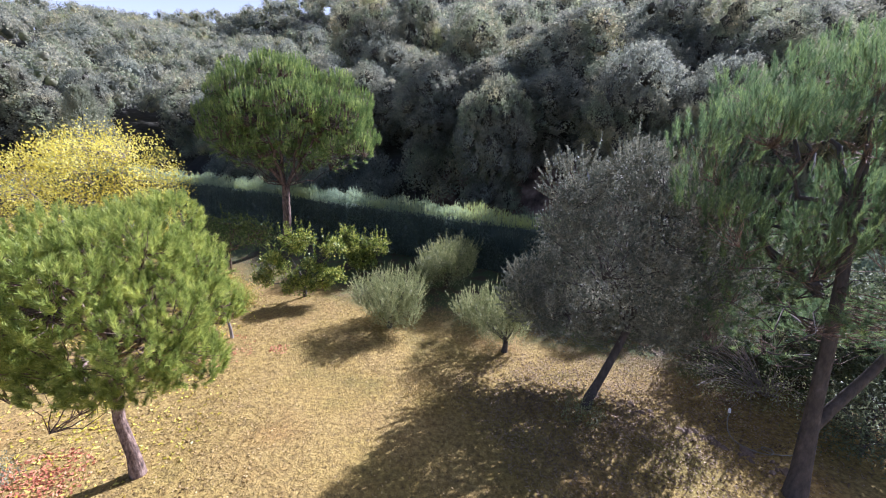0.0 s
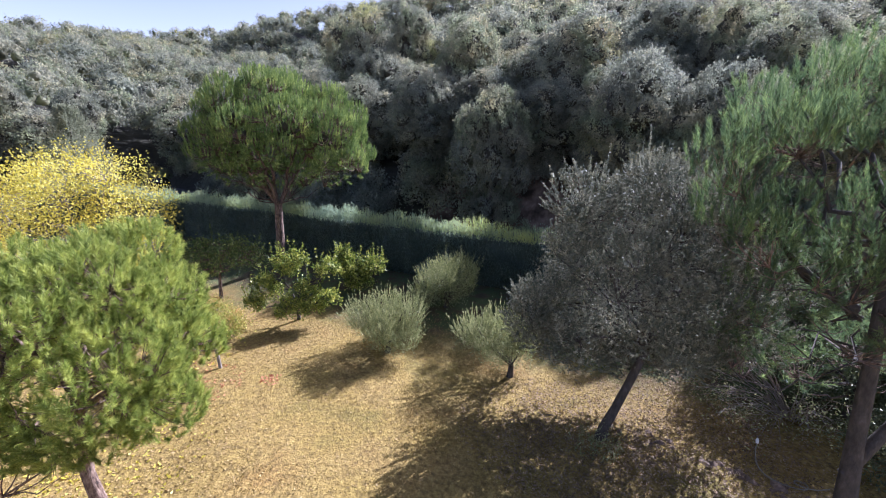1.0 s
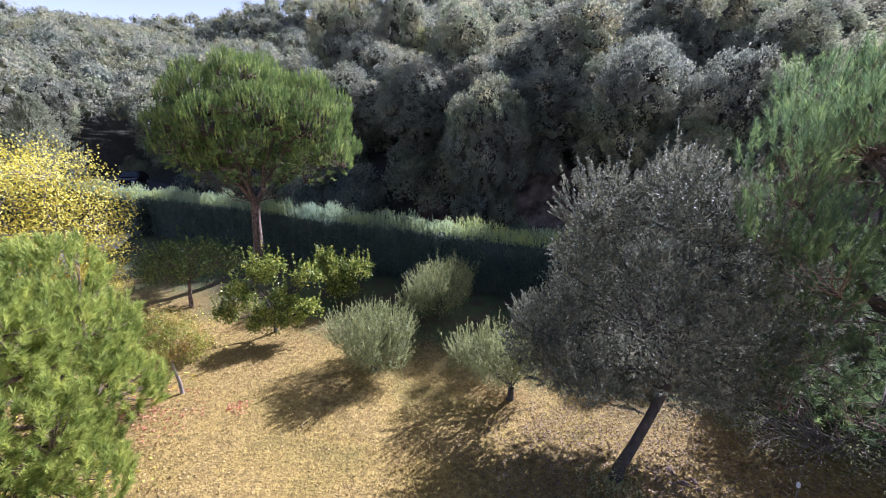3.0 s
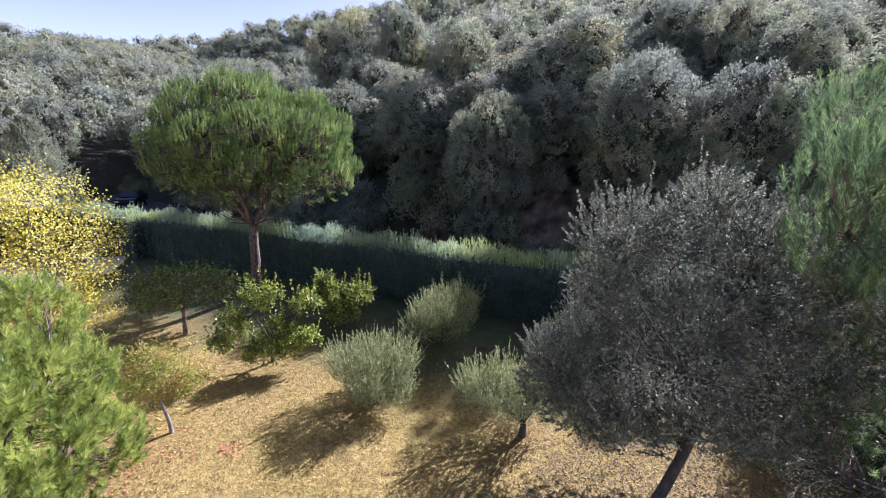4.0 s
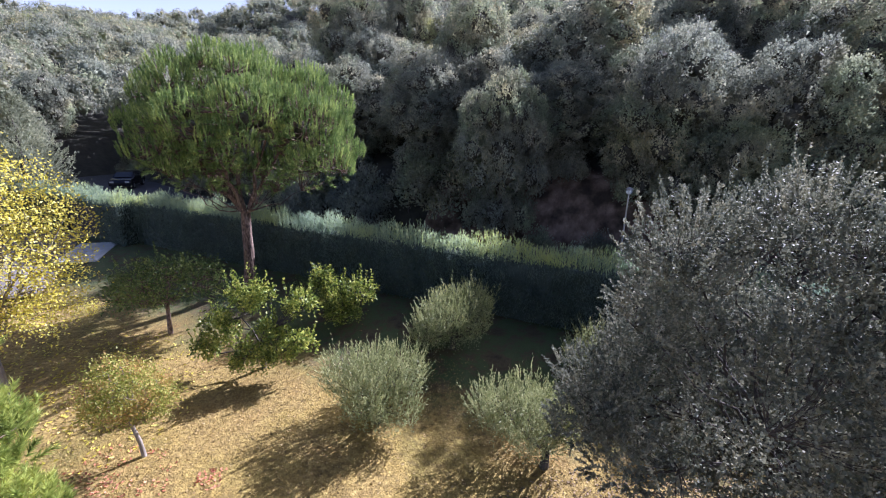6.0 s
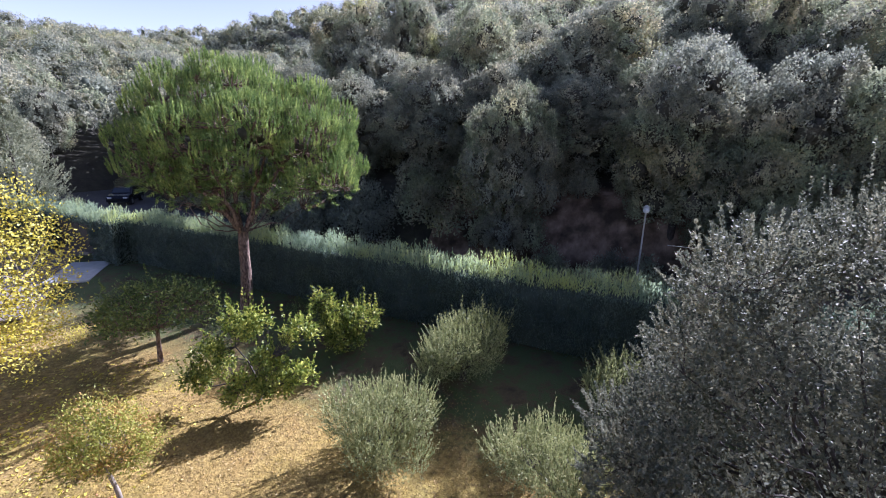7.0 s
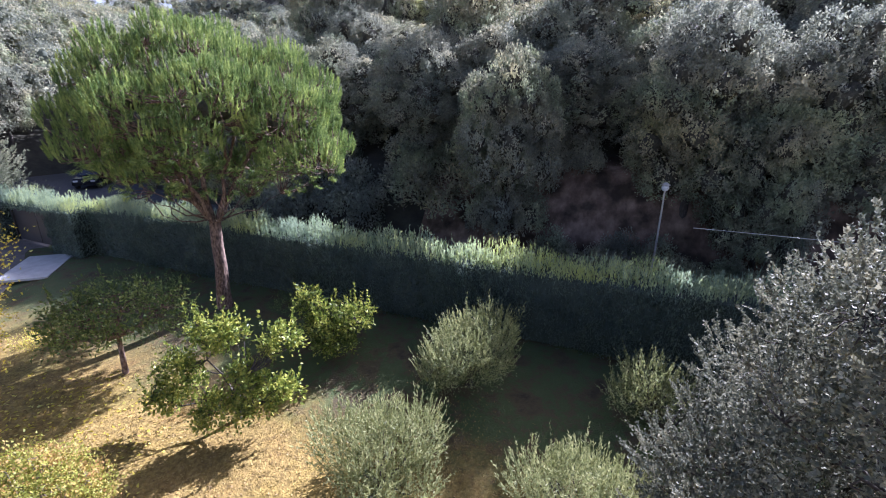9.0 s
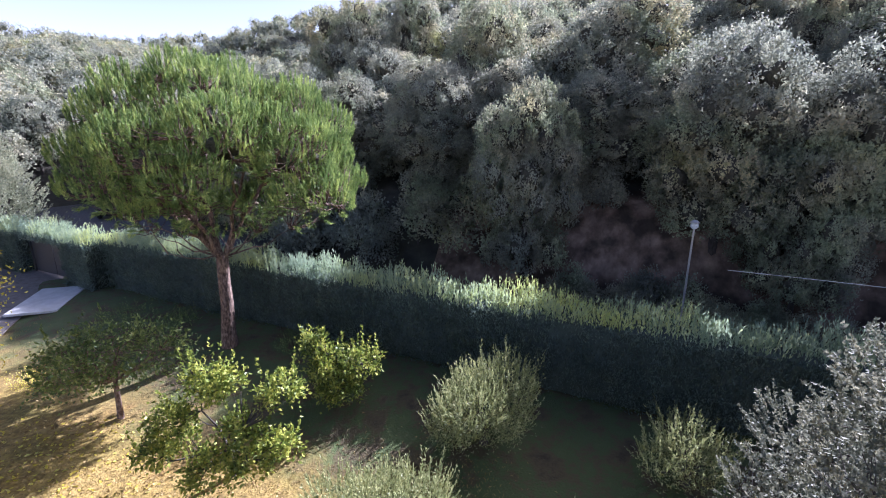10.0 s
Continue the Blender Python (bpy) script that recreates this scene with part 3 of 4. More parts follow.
# tall pine with a leaning trunk
def tall_pine(at):
    tree = thing("tall_pine", at, "tall pine with dark trunk and bare lower branches", "tree")
    lobes = [(0.8, 0.9, 7.2, 2.2, 2.2, 1.2), (-1.5, 1.1, 6.5, 1.0, 1.0, 0.8), (2.3, -0.4, 7.1, 1.9, 1.9, 1.2), (0.6, 2.4, 7.3, 2.0, 1.6, 1.1), (-0.5, -0.1, 6.8, 1.3, 1.2, 0.9),
             (-1.7, 1.2, 5.7, 0.7, 0.7, 0.5), (-0.4, 1.4, 5.6, 0.9, 0.9, 0.45), (1.7, 1.2, 5.7, 1.5, 1.3, 0.6), (-2.75, 0.8, 6.1, 0.32, 0.35, 0.6), (-2.3, 1.0, 6.4, 0.45, 0.45, 0.6),
             (-2.1, 0.9, 5.4, 0.6, 0.6, 0.5), (-1.1, 0.7, 5.1, 0.8, 0.9, 0.5), (-0.3, 0.3, 5.0, 1.0, 1.0, 0.6), (1.2, 0.4, 4.9, 1.1, 1.1, 0.6), (-1.0, 1.3, 4.5, 0.7, 0.7, 0.35)]
    thin = [(-1.5, 0.9, 3.6, 0.9, 0.8, 0.5), (-0.9, 1.3, 2.9, 0.9, 0.8, 0.5), (0.9, 1.2, 3.2, 1.0, 0.9, 0.6), (-1.2, 1.0, 4.2, 0.8, 0.8, 0.5), (0.3, -0.2, 3.9, 1.0, 0.9, 0.5)]
    buds = budding(lobes, 95, -0.7, (0.3, 0.55))
    paths = [("trunk", [(0, 0, -0.2), (0.07, 0.12, 0.5), (0.13, 0.32, 1.8), (0.1, 0.42, 3.4), (0.07, 0.58, 5.0), (0.05, 0.75, 6.8)], [0.24, 0.175, 0.135, 0.115, 0.09, 0.05], 12),
             ("trunk", [(0.02, 0.25, 1.2), (0.45, 0.3, 1.85), (1.0, 0.35, 2.6), (1.8, 0.4, 4.0), (2.3, 0.2, 6.6)], [0.11, 0.105, 0.09, 0.07, 0.035], 10)]
    ends, _ = on_lobes(lobes, 16, -0.3, (0.5, 0.8))
    paths += [("limb", bough((-0.1, 0.7, rng.uniform(3.8, 6.0)), e, 0.08, 0.08, 7), np.linspace(0.07, 0.02, 7), 6) for e in ends]
    for k in range(16):
        a = rng.uniform(1.0, 5.0)
        z = rng.uniform(2.5, 4.8)
        e = np.array([-0.1 + math.cos(a) * rng.uniform(1.2, 2.2), 0.6 + math.sin(a) * rng.uniform(0.5, 1.6), z + rng.uniform(-0.4, 0.9)])
        paths.append(("dead_limb", bough((-0.05, 0.3 + 0.08 * z, z), e, 0.08, 0.26, 7), np.linspace(0.02, 0.004, 7), 5))
    trunk_and_limbs(tree, paths, BARK_DARK, "dark furrowed bark")
    roots = np.concatenate([p[2:] for _, p, _, _ in paths[2:]])
    p, n = on_lobes(buds, 12000, -0.6, (0.75, 1.0))
    p, n = spaced(p, n, 0.22)
    q, m = on_lobes(thin, 420, -0.8, (0.4, 1.0))
    tv, tq = twigs(np.concatenate([p[:: max(1, len(p) // 700)], q[::2]]), np.concatenate([roots, np.linspace((0.12, 0.36, 2.4), (0.08, 0.5, 4.6), 12)]), 0.009)
    part("branchwork", mesh_of("branchwork", tv, [tq], BARK_PINE), tree)
    v, f = join([needles(p, n * 0.3 + UP * 0.95 + rng.normal(0, 0.15, n.shape), rng.uniform(0.22, 0.46, len(p)), 70, 0.1, 0.008, 0.5),
                 needles(q, m * 0.6 + UP * 0.6 + rng.normal(0, 0.2, m.shape), rng.uniform(0.16, 0.3, len(q)), 46, 0.12, 0.008, 0.9)])
    part("crown", mesh_of("crown", v, [f], DARK_PINE), tree)


tall_pine((7.15, 6.9, 0))


# holm oak with the leaning trunk
def garden_oak(at):
    tree = thing("holm_oak", at, "spreading holm oak with silvery leaves and leaning trunk", "tree")
    fork = np.array([0.74, 0.04, 2.35])
    lobes = [(0.65, 0.6, 4.3, 2.0, 2.0, 1.75), (-0.05, 0.7, 3.5, 1.4, 1.5, 1.35), (1.65, 0.3, 3.8, 1.5, 1.5, 1.5), (0.45, 0.4, 5.3, 1.0, 1.0, 0.95), (1.05, 0.9, 5.3, 1.1, 1.1, 0.95), (0.25, -0.6, 3.75, 1.3, 1.2, 1.15),
             (2.4, 0.6, 3.0, 1.2, 1.2, 1.0), (1.6, -0.4, 3.2, 1.0, 1.0, 0.8), (-0.85, 0.6, 4.9, 0.5, 0.5, 1.15), (-0.95, 0.3, 2.35, 0.75, 0.75, 0.65), (1.2, 1.3, 2.2, 1.6, 1.2, 0.9), (2.6, 1.2, 2.2, 1.3, 1.1, 0.9), (0.1, 1.3, 2.0, 1.0, 0.9, 0.7), (-1.0, 0.8, 2.8, 1.0, 1.0, 1.0), (-0.7, 1.0, 3.6, 1.0, 1.0, 0.9), (0.1, 2.3, 2.9, 1.3, 1.2, 1.0), (1.5, 2.3, 3.1, 1.4, 1.3, 1.1), (0.7, 1.8, 4.2, 1.2, 1.2, 1.0), (-0.9, 2.0, 2.3, 1.0, 1.0, 0.8)]
    buds = budding(lobes, 185, -0.85, (0.22, 0.5))
    paths = [("trunk", [(-0.05, 0.03, -0.2), (0.0, 0.0, 0.3), (0.2, -0.02, 0.85), (0.44, 0.0, 1.5), fork], [0.17, 0.118, 0.1, 0.092, 0.088], 10)]
    ends, _ = on_lobes(lobes, 22, -0.2, (0.6, 0.9))
    paths += limb_set(fork, ends, 0.038, 8, -0.08, 0.06)
    trunk_and_limbs(tree, paths, BARK_DARK, "dark leaning trunk")
    roots = np.concatenate([p[2:] for _, p, _, _ in paths[1:]])
    p, n = on_lobes(buds, 15000, -0.8, (0.7, 1.0))
    p, n = spaced(p, n, 0.165)
    tv, tq = twigs(p[:: max(1, len(p) // 700)], roots, 0.01)
    part("branchwork", mesh_of("branchwork", tv, [tq], BARK_DARK), tree)
    pieces = [wands(p, n * 0.7 + UP * 0.6 + rng.normal(0, 0.15, p.shape), rng.uniform(0.18, 0.4, len(p)), 44, 0.044, 0.027, 0.7)]
    c, o = on_lobes(lobes, 1700, -0.8, (0.4, 0.9))
    pieces.append(clumps(c, o, 26, 0.15, 0.06, 0.036, 0.4, 0.9))
    q, m = on_lobes(buds, 420, 0.2, (0.85, 1.0))
    q, m = q[q[:, 2] > 3.6], m[q[:, 2] > 3.6]
    pieces.append(wands(q, m * 0.35 + UP, rng.uniform(0.35, 0.8, len(q)), 44, 0.045, 0.027, 0.6))
    v, f = join(pieces)
    part("crown", mesh_of("crown", v, [f], HOLM), tree)


garden_oak((3.85, 9.5, 0))


def olive_tree(at, rx, ry, height, low, label, count=420, lean=(0, 0)):
    tree = thing("olive_tree", at, label, "tree", "olive trees on the lawn")
    cz, rz = (height + low) / 2 - 0.1, (height - low) / 2
    lobes = [(lean[0], lean[1], cz, rx * 0.5, ry * 0.5, rz * 0.85)]
    for k in range(7):
        a = k * 0.9 + rng.uniform(-0.3, 0.3)
        q, s = rng.uniform(0.4, 0.68), rng.uniform(0.3, 0.48)
        lobes.append((lean[0] + math.cos(a) * rx * q, lean[1] + math.sin(a) * ry * q, cz + rz * rng.uniform(-0.5, 0.42), rx * s, ry * s, rz * rng.uniform(0.3, 0.5)))
    fork = np.array([0.03, 0, max(0.35, low + 0.1)])
    paths = [("trunk", [(0, 0, -0.1), (0.03, 0.02, 0.15), fork], [0.12, 0.085, 0.075], 9)]
    ends, _ = on_lobes(lobes, 12, 0.0, (0.5, 0.8))
    paths += limb_set(fork, ends, 0.035, 6)
    trunk_and_limbs(tree, paths, BARK_DARK, "short gnarled trunk")
    p, n = on_lobes(lobes, int(count * 1.3), -0.95, (0.65, 1.0), 0.2)
    v1, f1 = clumps(p, n, 18, 0.11, 0.075, 0.02, 0.5, 0.8)
    q, m = on_lobes(lobes, int(count * 3), -0.3, (0.8, 1.0))
    q, m = spaced(q, m, 0.13)
    v2, f2 = wands(q, m * 0.55 + UP + rng.normal(0, 0.14, m.shape), rng.uniform(0.2, 0.55, len(q)) * (1 + 0.5 * (rng.random(len(q)) > 0.85)), 26, 0.07, 0.018, 0.3)
    v, f = join([(v1, f1), (v2, f2)])
    part("crown", mesh_of("crown", v, [f], OLIVE), tree)


olive_tree((-1.75, 13.55, 0), 1.38, 1.3, 2.1, 0.0, "rounded grey-green olive with upright feathery shoots")
olive_tree((2.05, 12.2, 0), 1.3, 1.2, 2.05, 0.2, "olive with a low forked trunk under the oak", 330, (-0.4, 0.2))
olive_tree(on_land(0.17, 16.45), 1.32, 1.25, 2.0, 0.05, "olive bush standing in the shade by the hedge")
olive_tree(on_land(4.15, 15.2), 0.95, 0.9, 1.45, 0.1, "small olive bush close to the hedge", 150)


def leafy_tree(name, at, label, category, lobes, trunk, limb_r, leaf_mat, clump_n, per, length, width, spread, shoots=0, bark=BARK_DARK, inner=0.25, low=-0.7, limbs=9, group=""):
    tree = thing(name, at, label, category, group)
    trunk = np.asarray(trunk, float)
    rad = np.linspace(limb_r * 2.2, limb_r * 1.3, len(trunk))
    paths = [("trunk", trunk, rad, 9)]
    ends, _ = on_lobes(lobes, limbs, -0.3, (0.5, 0.85))
    paths += limb_set(trunk[-1], ends, limb_r, 6)
    trunk_and_limbs(tree, paths, bark)
    roots = np.concatenate([p[1:] for _, p, _, _ in paths[1:]])
    p, n = on_lobes(lobes, clump_n, low, (0.75, 1.03), inner)
    tv, tq = twigs(p[: min(200, clump_n)], roots, limb_r * 0.3)
    part("branchwork", mesh_of("branchwork", tv, [tq], bark), tree)
    pieces = [clumps(p, n, per, spread, length, width, 0.1, 0.9, 0.2)]
    if shoots:
        q, m = on_lobes(lobes, shoots, 0.45, (0.9, 1.0))
        pieces.append(wands(q, m * 0.3 + UP, rng.uniform(0.3, 0.65, shoots), 22, length * 0.8, width * 0.8, 0.7))
    v, f = join(pieces)
    part("crown", mesh_of("crown", v, [f], leaf_mat), tree)
    return tree


leafy_tree("citrus_tree", (-5.4, 15.85, 0), "glossy green citrus tree with upright shoots", "tree",
           [(-1.15, 0, 1.45, 0.45, 0.45, 0.36), (-1.45, -0.2, 0.8, 0.4, 0.4, 0.34), (0.0, 0, 2.3, 0.46, 0.46, 0.42), (1.15, 0.2, 2.0, 0.45, 0.45, 0.42), (0.0, -0.7, 0.75, 0.6, 0.45, 0.34), (0.45, -0.3, 1.35, 0.45, 0.4, 0.36), (1.25, -0.3, 1.05, 0.42, 0.4, 0.28), (-0.45, 0.6, 1.9, 0.36, 0.36, 0.34), (0.75, -0.5, 0.8, 0.42, 0.4, 0.26), (-0.55, -0.5, 1.3, 0.32, 0.32, 0.26), (-0.75, 0.2, 2.25, 0.2, 0.2, 0.3)],
           [(0, 0, -0.1), (0.02, 0, 0.35), (0.0, 0, 0.7)], 0.035, CITRUS, 430, 17, 0.1, 0.058, 0.075, 44)
leafy_tree("citrus_tree", on_land(-3.7, 18.35), "citrus tree half in shade at the hedge foot", "tree",
           [(0, 0, 0.95, 0.7, 0.62, 0.5), (0.75, -0.2, 1.2, 0.55, 0.5, 0.36), (-0.55, 0.1, 1.45, 0.34, 0.34, 0.5), (0.2, -0.4, 0.6, 0.6, 0.5, 0.36)],
           [(0, 0, -0.1), (0.02, 0, 0.4), (0.0, 0, 0.6)], 0.035, CITRUS, 250, 17, 0.1, 0.055, 0.09, 26)
leafy_tree("persimmon_tree", (-9.3, 17.8, 0), "small dark green fruit tree with a spreading crown", "tree",
           [(0, 0, 1.9, 1.5, 1.4, 0.65), (-0.6, -0.2, 1.6, 0.9, 0.9, 0.6), (1.0, 0.1, 1.9, 1.0, 0.9, 0.55)],
           [(0, 0, -0.1), (0.02, 0, 0.5), (0.05, 0, 1.2)], 0.04, FRUIT_LEAF, 270, 14, 0.11, 0.055, 0.15, 10, BARK_PINE)
leafy_tree("pomegranate_tree", (-6.65, 12.3, 0), "little tree with yellow-green and russet leaves", "tree",
           [(-0.15, 0, 1.6, 0.72, 0.7, 0.52), (0.2, 0.1, 1.4, 0.6, 0.58, 0.42), (-0.3, 0.1, 1.9, 0.42, 0.42, 0.36)],
           [(0.08, 0, -0.1), (0.04, 0, 0.4), (-0.1, 0, 0.95)], 0.025, RUSSET, 400, 24, 0.055, 0.03, 0.11, 0, BARK_PALE)
leafy_tree("mulberry_tree", (-11.8, 14.6, 0), "broad tree in bright yellow autumn leaf", "tree",
           [(0, 0, 4.4, 2.6, 2.4, 1.9), (1.2, -0.2, 3.6, 1.5, 1.4, 1.1), (-1.6, 0, 4.0, 1.8, 1.8, 1.6), (0.6, -0.9, 4.6, 1.5, 1.4, 1.4), (1.5, -0.3, 2.5, 1.1, 1.0, 0.6), (-0.6, -1.2, 3.0, 1.6, 1.3, 1.0)],
           [(0.4, -0.3, -0.1), (0.25, -0.2, 0.7), (0.0, 0, 1.5)], 0.05, YELLOW, 1300, 19, 0.07, 0.046, 0.2, 0, BARK_PALE, 0.45, -0.8, 16)


# blue-green cypress by the gate
def cypress(at, height, radius):
    tree = thing("cypress_tree", at, "grey-green feathery cypress beside the gate", "tree")
    v, q = tube([(0, 0, -0.2), (0, 0, height * 0.5), (0, 0, height * 0.95)], [0.2, 0.12, 0.02], 8)
    part("trunk", mesh_of("trunk", v, [q], BARK_DARK, True), tree)
    m = 2600
    h = rng.random(m) ** 1.3
    a = rng.uniform(0, 2 * math.pi, m)
    r = radius * (1 - h) ** 0.7 * rng.uniform(0.5, 1.05, m) * (1 + 0.35 * np.sin(a * 5 + h * 22))
    p = np.stack([np.cos(a) * r, np.sin(a) * r, 0.5 + h * (height - 0.5)], -1)
    n = np.stack([np.cos(a), np.sin(a), 1.1 + 0 * a], -1)
    v, f = wands(p, n, rng.uniform(0.3, 0.6, m), 14, 0.15, 0.045, 0.45)
    part("crown", mesh_of("crown", v, [f], CYPRESS), tree)


cypress(on_land(-25.3, 30.9), 7.5, 2.6)


# ---- hedge ----
HEDGE_H, HEDGE_W = 2.22, 1.18


def hedge_run(name, label, u0, u1, v0, z0=0.0, height=HEDGE_H, dense=1.0, ends=True):
    """A clipped hedge between u0 and u1 with its front at v0."""
    x, y = xy(u0, v0)
    h = thing(name, (x, y, 0.52), label, "hedge", kind="", turn=math.degrees(math.atan2(ALONG[1], ALONG[0])))
    size = u1 - u0
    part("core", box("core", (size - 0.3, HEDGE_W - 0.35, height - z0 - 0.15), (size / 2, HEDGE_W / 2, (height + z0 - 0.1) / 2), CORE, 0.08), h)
    area = size * (height - z0)
    m = int(area * 620 * dense)
    p = np.stack([rng.uniform(0, size, m), rng.uniform(0.0, 0.22, m) + 0.06 * np.sin(rng.uniform(0, 6, m)), rng.uniform(z0, height, m)], -1)
    p[:, 1] += 0.06 * np.sin(p[:, 0] * 1.3) + 0.05 * np.sin(p[:, 2] * 3 + p[:, 0] * 0.7)
    d = np.array([0, -0.55, 0.75]) + rng.normal(0, 0.38, (m, 3))
    p[:, 1] += 0.05 * np.sin(p[:, 0] * 9 + 1.5 * np.sin(p[:, 0] * 2.3))
    pieces = [leaves(p, d, 0.12, 0.03)]
    mb = m // 3
    p = np.stack([rng.uniform(0, size, mb), HEDGE_W - rng.uniform(0, 0.2, mb), rng.uniform(z0, height, mb)], -1)
    pieces.append(leaves(p, np.array([0, 0.6, 0.7]) + rng.normal(0, 0.4, (mb, 3)), 0.22, 0.08))
    if ends:
        for e, s in ((0.0, -1), (size, 1)):
            me = int(HEDGE_W * (height - z0) * 300)
            p = np.stack([np.full(me, e) - s * rng.uniform(0, 0.2, me), rng.uniform(0, HEDGE_W, me), rng.uniform(z0, height, me)], -1)
            pieces.append(leaves(p, np.array([0.6 * s, 0, 0.7]) + rng.normal(0, 0.4, (me, 3)), 0.16, 0.05))
    if z0 > 0:
        mu_ = int(size * HEDGE_W * 200)
        p = np.stack([rng.uniform(0, size, mu_), rng.uniform(0, HEDGE_W, mu_), z0 + rng.uniform(0, 0.1, mu_)], -1)
        pieces.append(leaves(p, np.array([0, 0, -0.7]) + rng.normal(0, 0.5, (mu_, 3)), 0.15, 0.05))
    v, f = join(pieces)
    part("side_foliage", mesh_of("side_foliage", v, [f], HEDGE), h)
    mt = int(size * HEDGE_W * 110)
    p = np.stack([rng.uniform(0, size, mt), rng.uniform(0.02, HEDGE_W, mt), np.full(mt, height - 0.12) + rng.uniform(-0.05, 0.05, mt)], -1)
    tall = 0.32 + 0.4 * np.abs(np.sin(p[:, 0] * 0.9) * np.sin(p[:, 0] * 2.3 + p[:, 1] * 2)) + 0.12 * rng.random(mt) ** 3 * 2
    d = UP + rng.normal(0, 0.14, (mt, 3))
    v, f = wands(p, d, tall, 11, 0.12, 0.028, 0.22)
    part("top_growth", mesh_of("top_growth", v, [f], HEDGE_TIP), h, "young shoots along the top, coloured pale as if sunlit")
    return h


U_GATE = -24.6
hedge_run("hedge", "long clipped cypress hedge with feathery top shoots", U_GATE, 13.0, 0.0, ends=True)
hedge_run("hedge", "hedge block flanking the gate opening", U_GATE - 2.0, U_GATE - 0.05, -0.75)
hedge_run("hedge", "clipped hedge lintel grown over the gate", U_GATE - 6.0, U_GATE - 2.0, -0.6, 1.95)
hedge_run("hedge", "clipped hedge on the far side of the gate", U_GATE - 16.0, U_GATE - 6.05, -0.75)

# ---- gate, slab and drive ----
gx, gy = xy(U_GATE - 4.0, -0.1)
gate = thing("metal_gate", on_land(gx, gy), "dark metal double gate under the hedge arch", "gate", turn=math.degrees(math.atan2(ALONG[1], ALONG[0])))
for s in (-1, 1):
    leaf = part("gate_leaf", box("gate_leaf", (1.86, 0.03, 1.55), (s * 0.97, 0, 0.9), GATE_PAINT, 0.005), gate)
    part("gate_frame", box("gate_frame", (1.9, 0.06, 0.07), (s * 0.97, 0, 1.7), GATE_PAINT, 0.01), leaf)
    part("gate_post", box("gate_post", (0.14, 0.14, 1.95), (s * 2.0, 0, 0.95), GATE_PAINT, 0.015), gate)

slab = tagged(new("concrete_slab", box("concrete_slab", (1.75, 2.9, 0.1), (0, 0, 0.03), CONCRETE, 0.012)), "pale concrete slab at the gate", "slab")
slab.location, slab.rotation_euler = (-17.7, 25.2, float(land(-17.7, 25.2)) + 0.02), (radians(2.5), 0, radians(18))
drive_mesh = box("driveway", (4.2, 13.0, 0.04), (0, 0, 0.0), PAVING, 0.005)
drive = tagged(new("driveway", drive_mesh), "brown paved drive leading to the gate", "driveway", kind="structure")
drive.location, drive.rotation_euler = (-20.8, 25.7, 0.46), (radians(3.0), 0, radians(24))


# ---- street lamp and cable ----
lamp = thing("street_lamp", on_land(6.76, 20.58), "slim steel lamp post with a globe head", "street lamp")
v, q = tube([(0, 0, 0), (0, 0, 2), (0, 0, 4.12)], [0.04, 0.035, 0.028], 10)
part("pole", mesh_of("pole", v, [q], STEEL, True), lamp)
part("base_block", box("base_block", (0.4, 0.4, 0.3), (0, 0, 0.15), CONCRETE, 0.02), lamp)
bm = bmesh.new()
bmesh.ops.create_uvsphere(bm, u_segments=16, v_segments=10, radius=0.115, matrix=Matrix.Translation((0, 0, 4.23)))
part("globe", from_bm("globe", bm, OPAL, True), lamp, "frosted lamp globe")
bm = bmesh.new()
bmesh.ops.create_cone(bm, cap_ends=True, segments=16, radius1=0.15, radius2=0.04, depth=0.08, matrix=Matrix.Translation((0, 0, 4.36)))
part("cap", from_bm("cap", bm, STEEL, True), lamp, "steel cap")


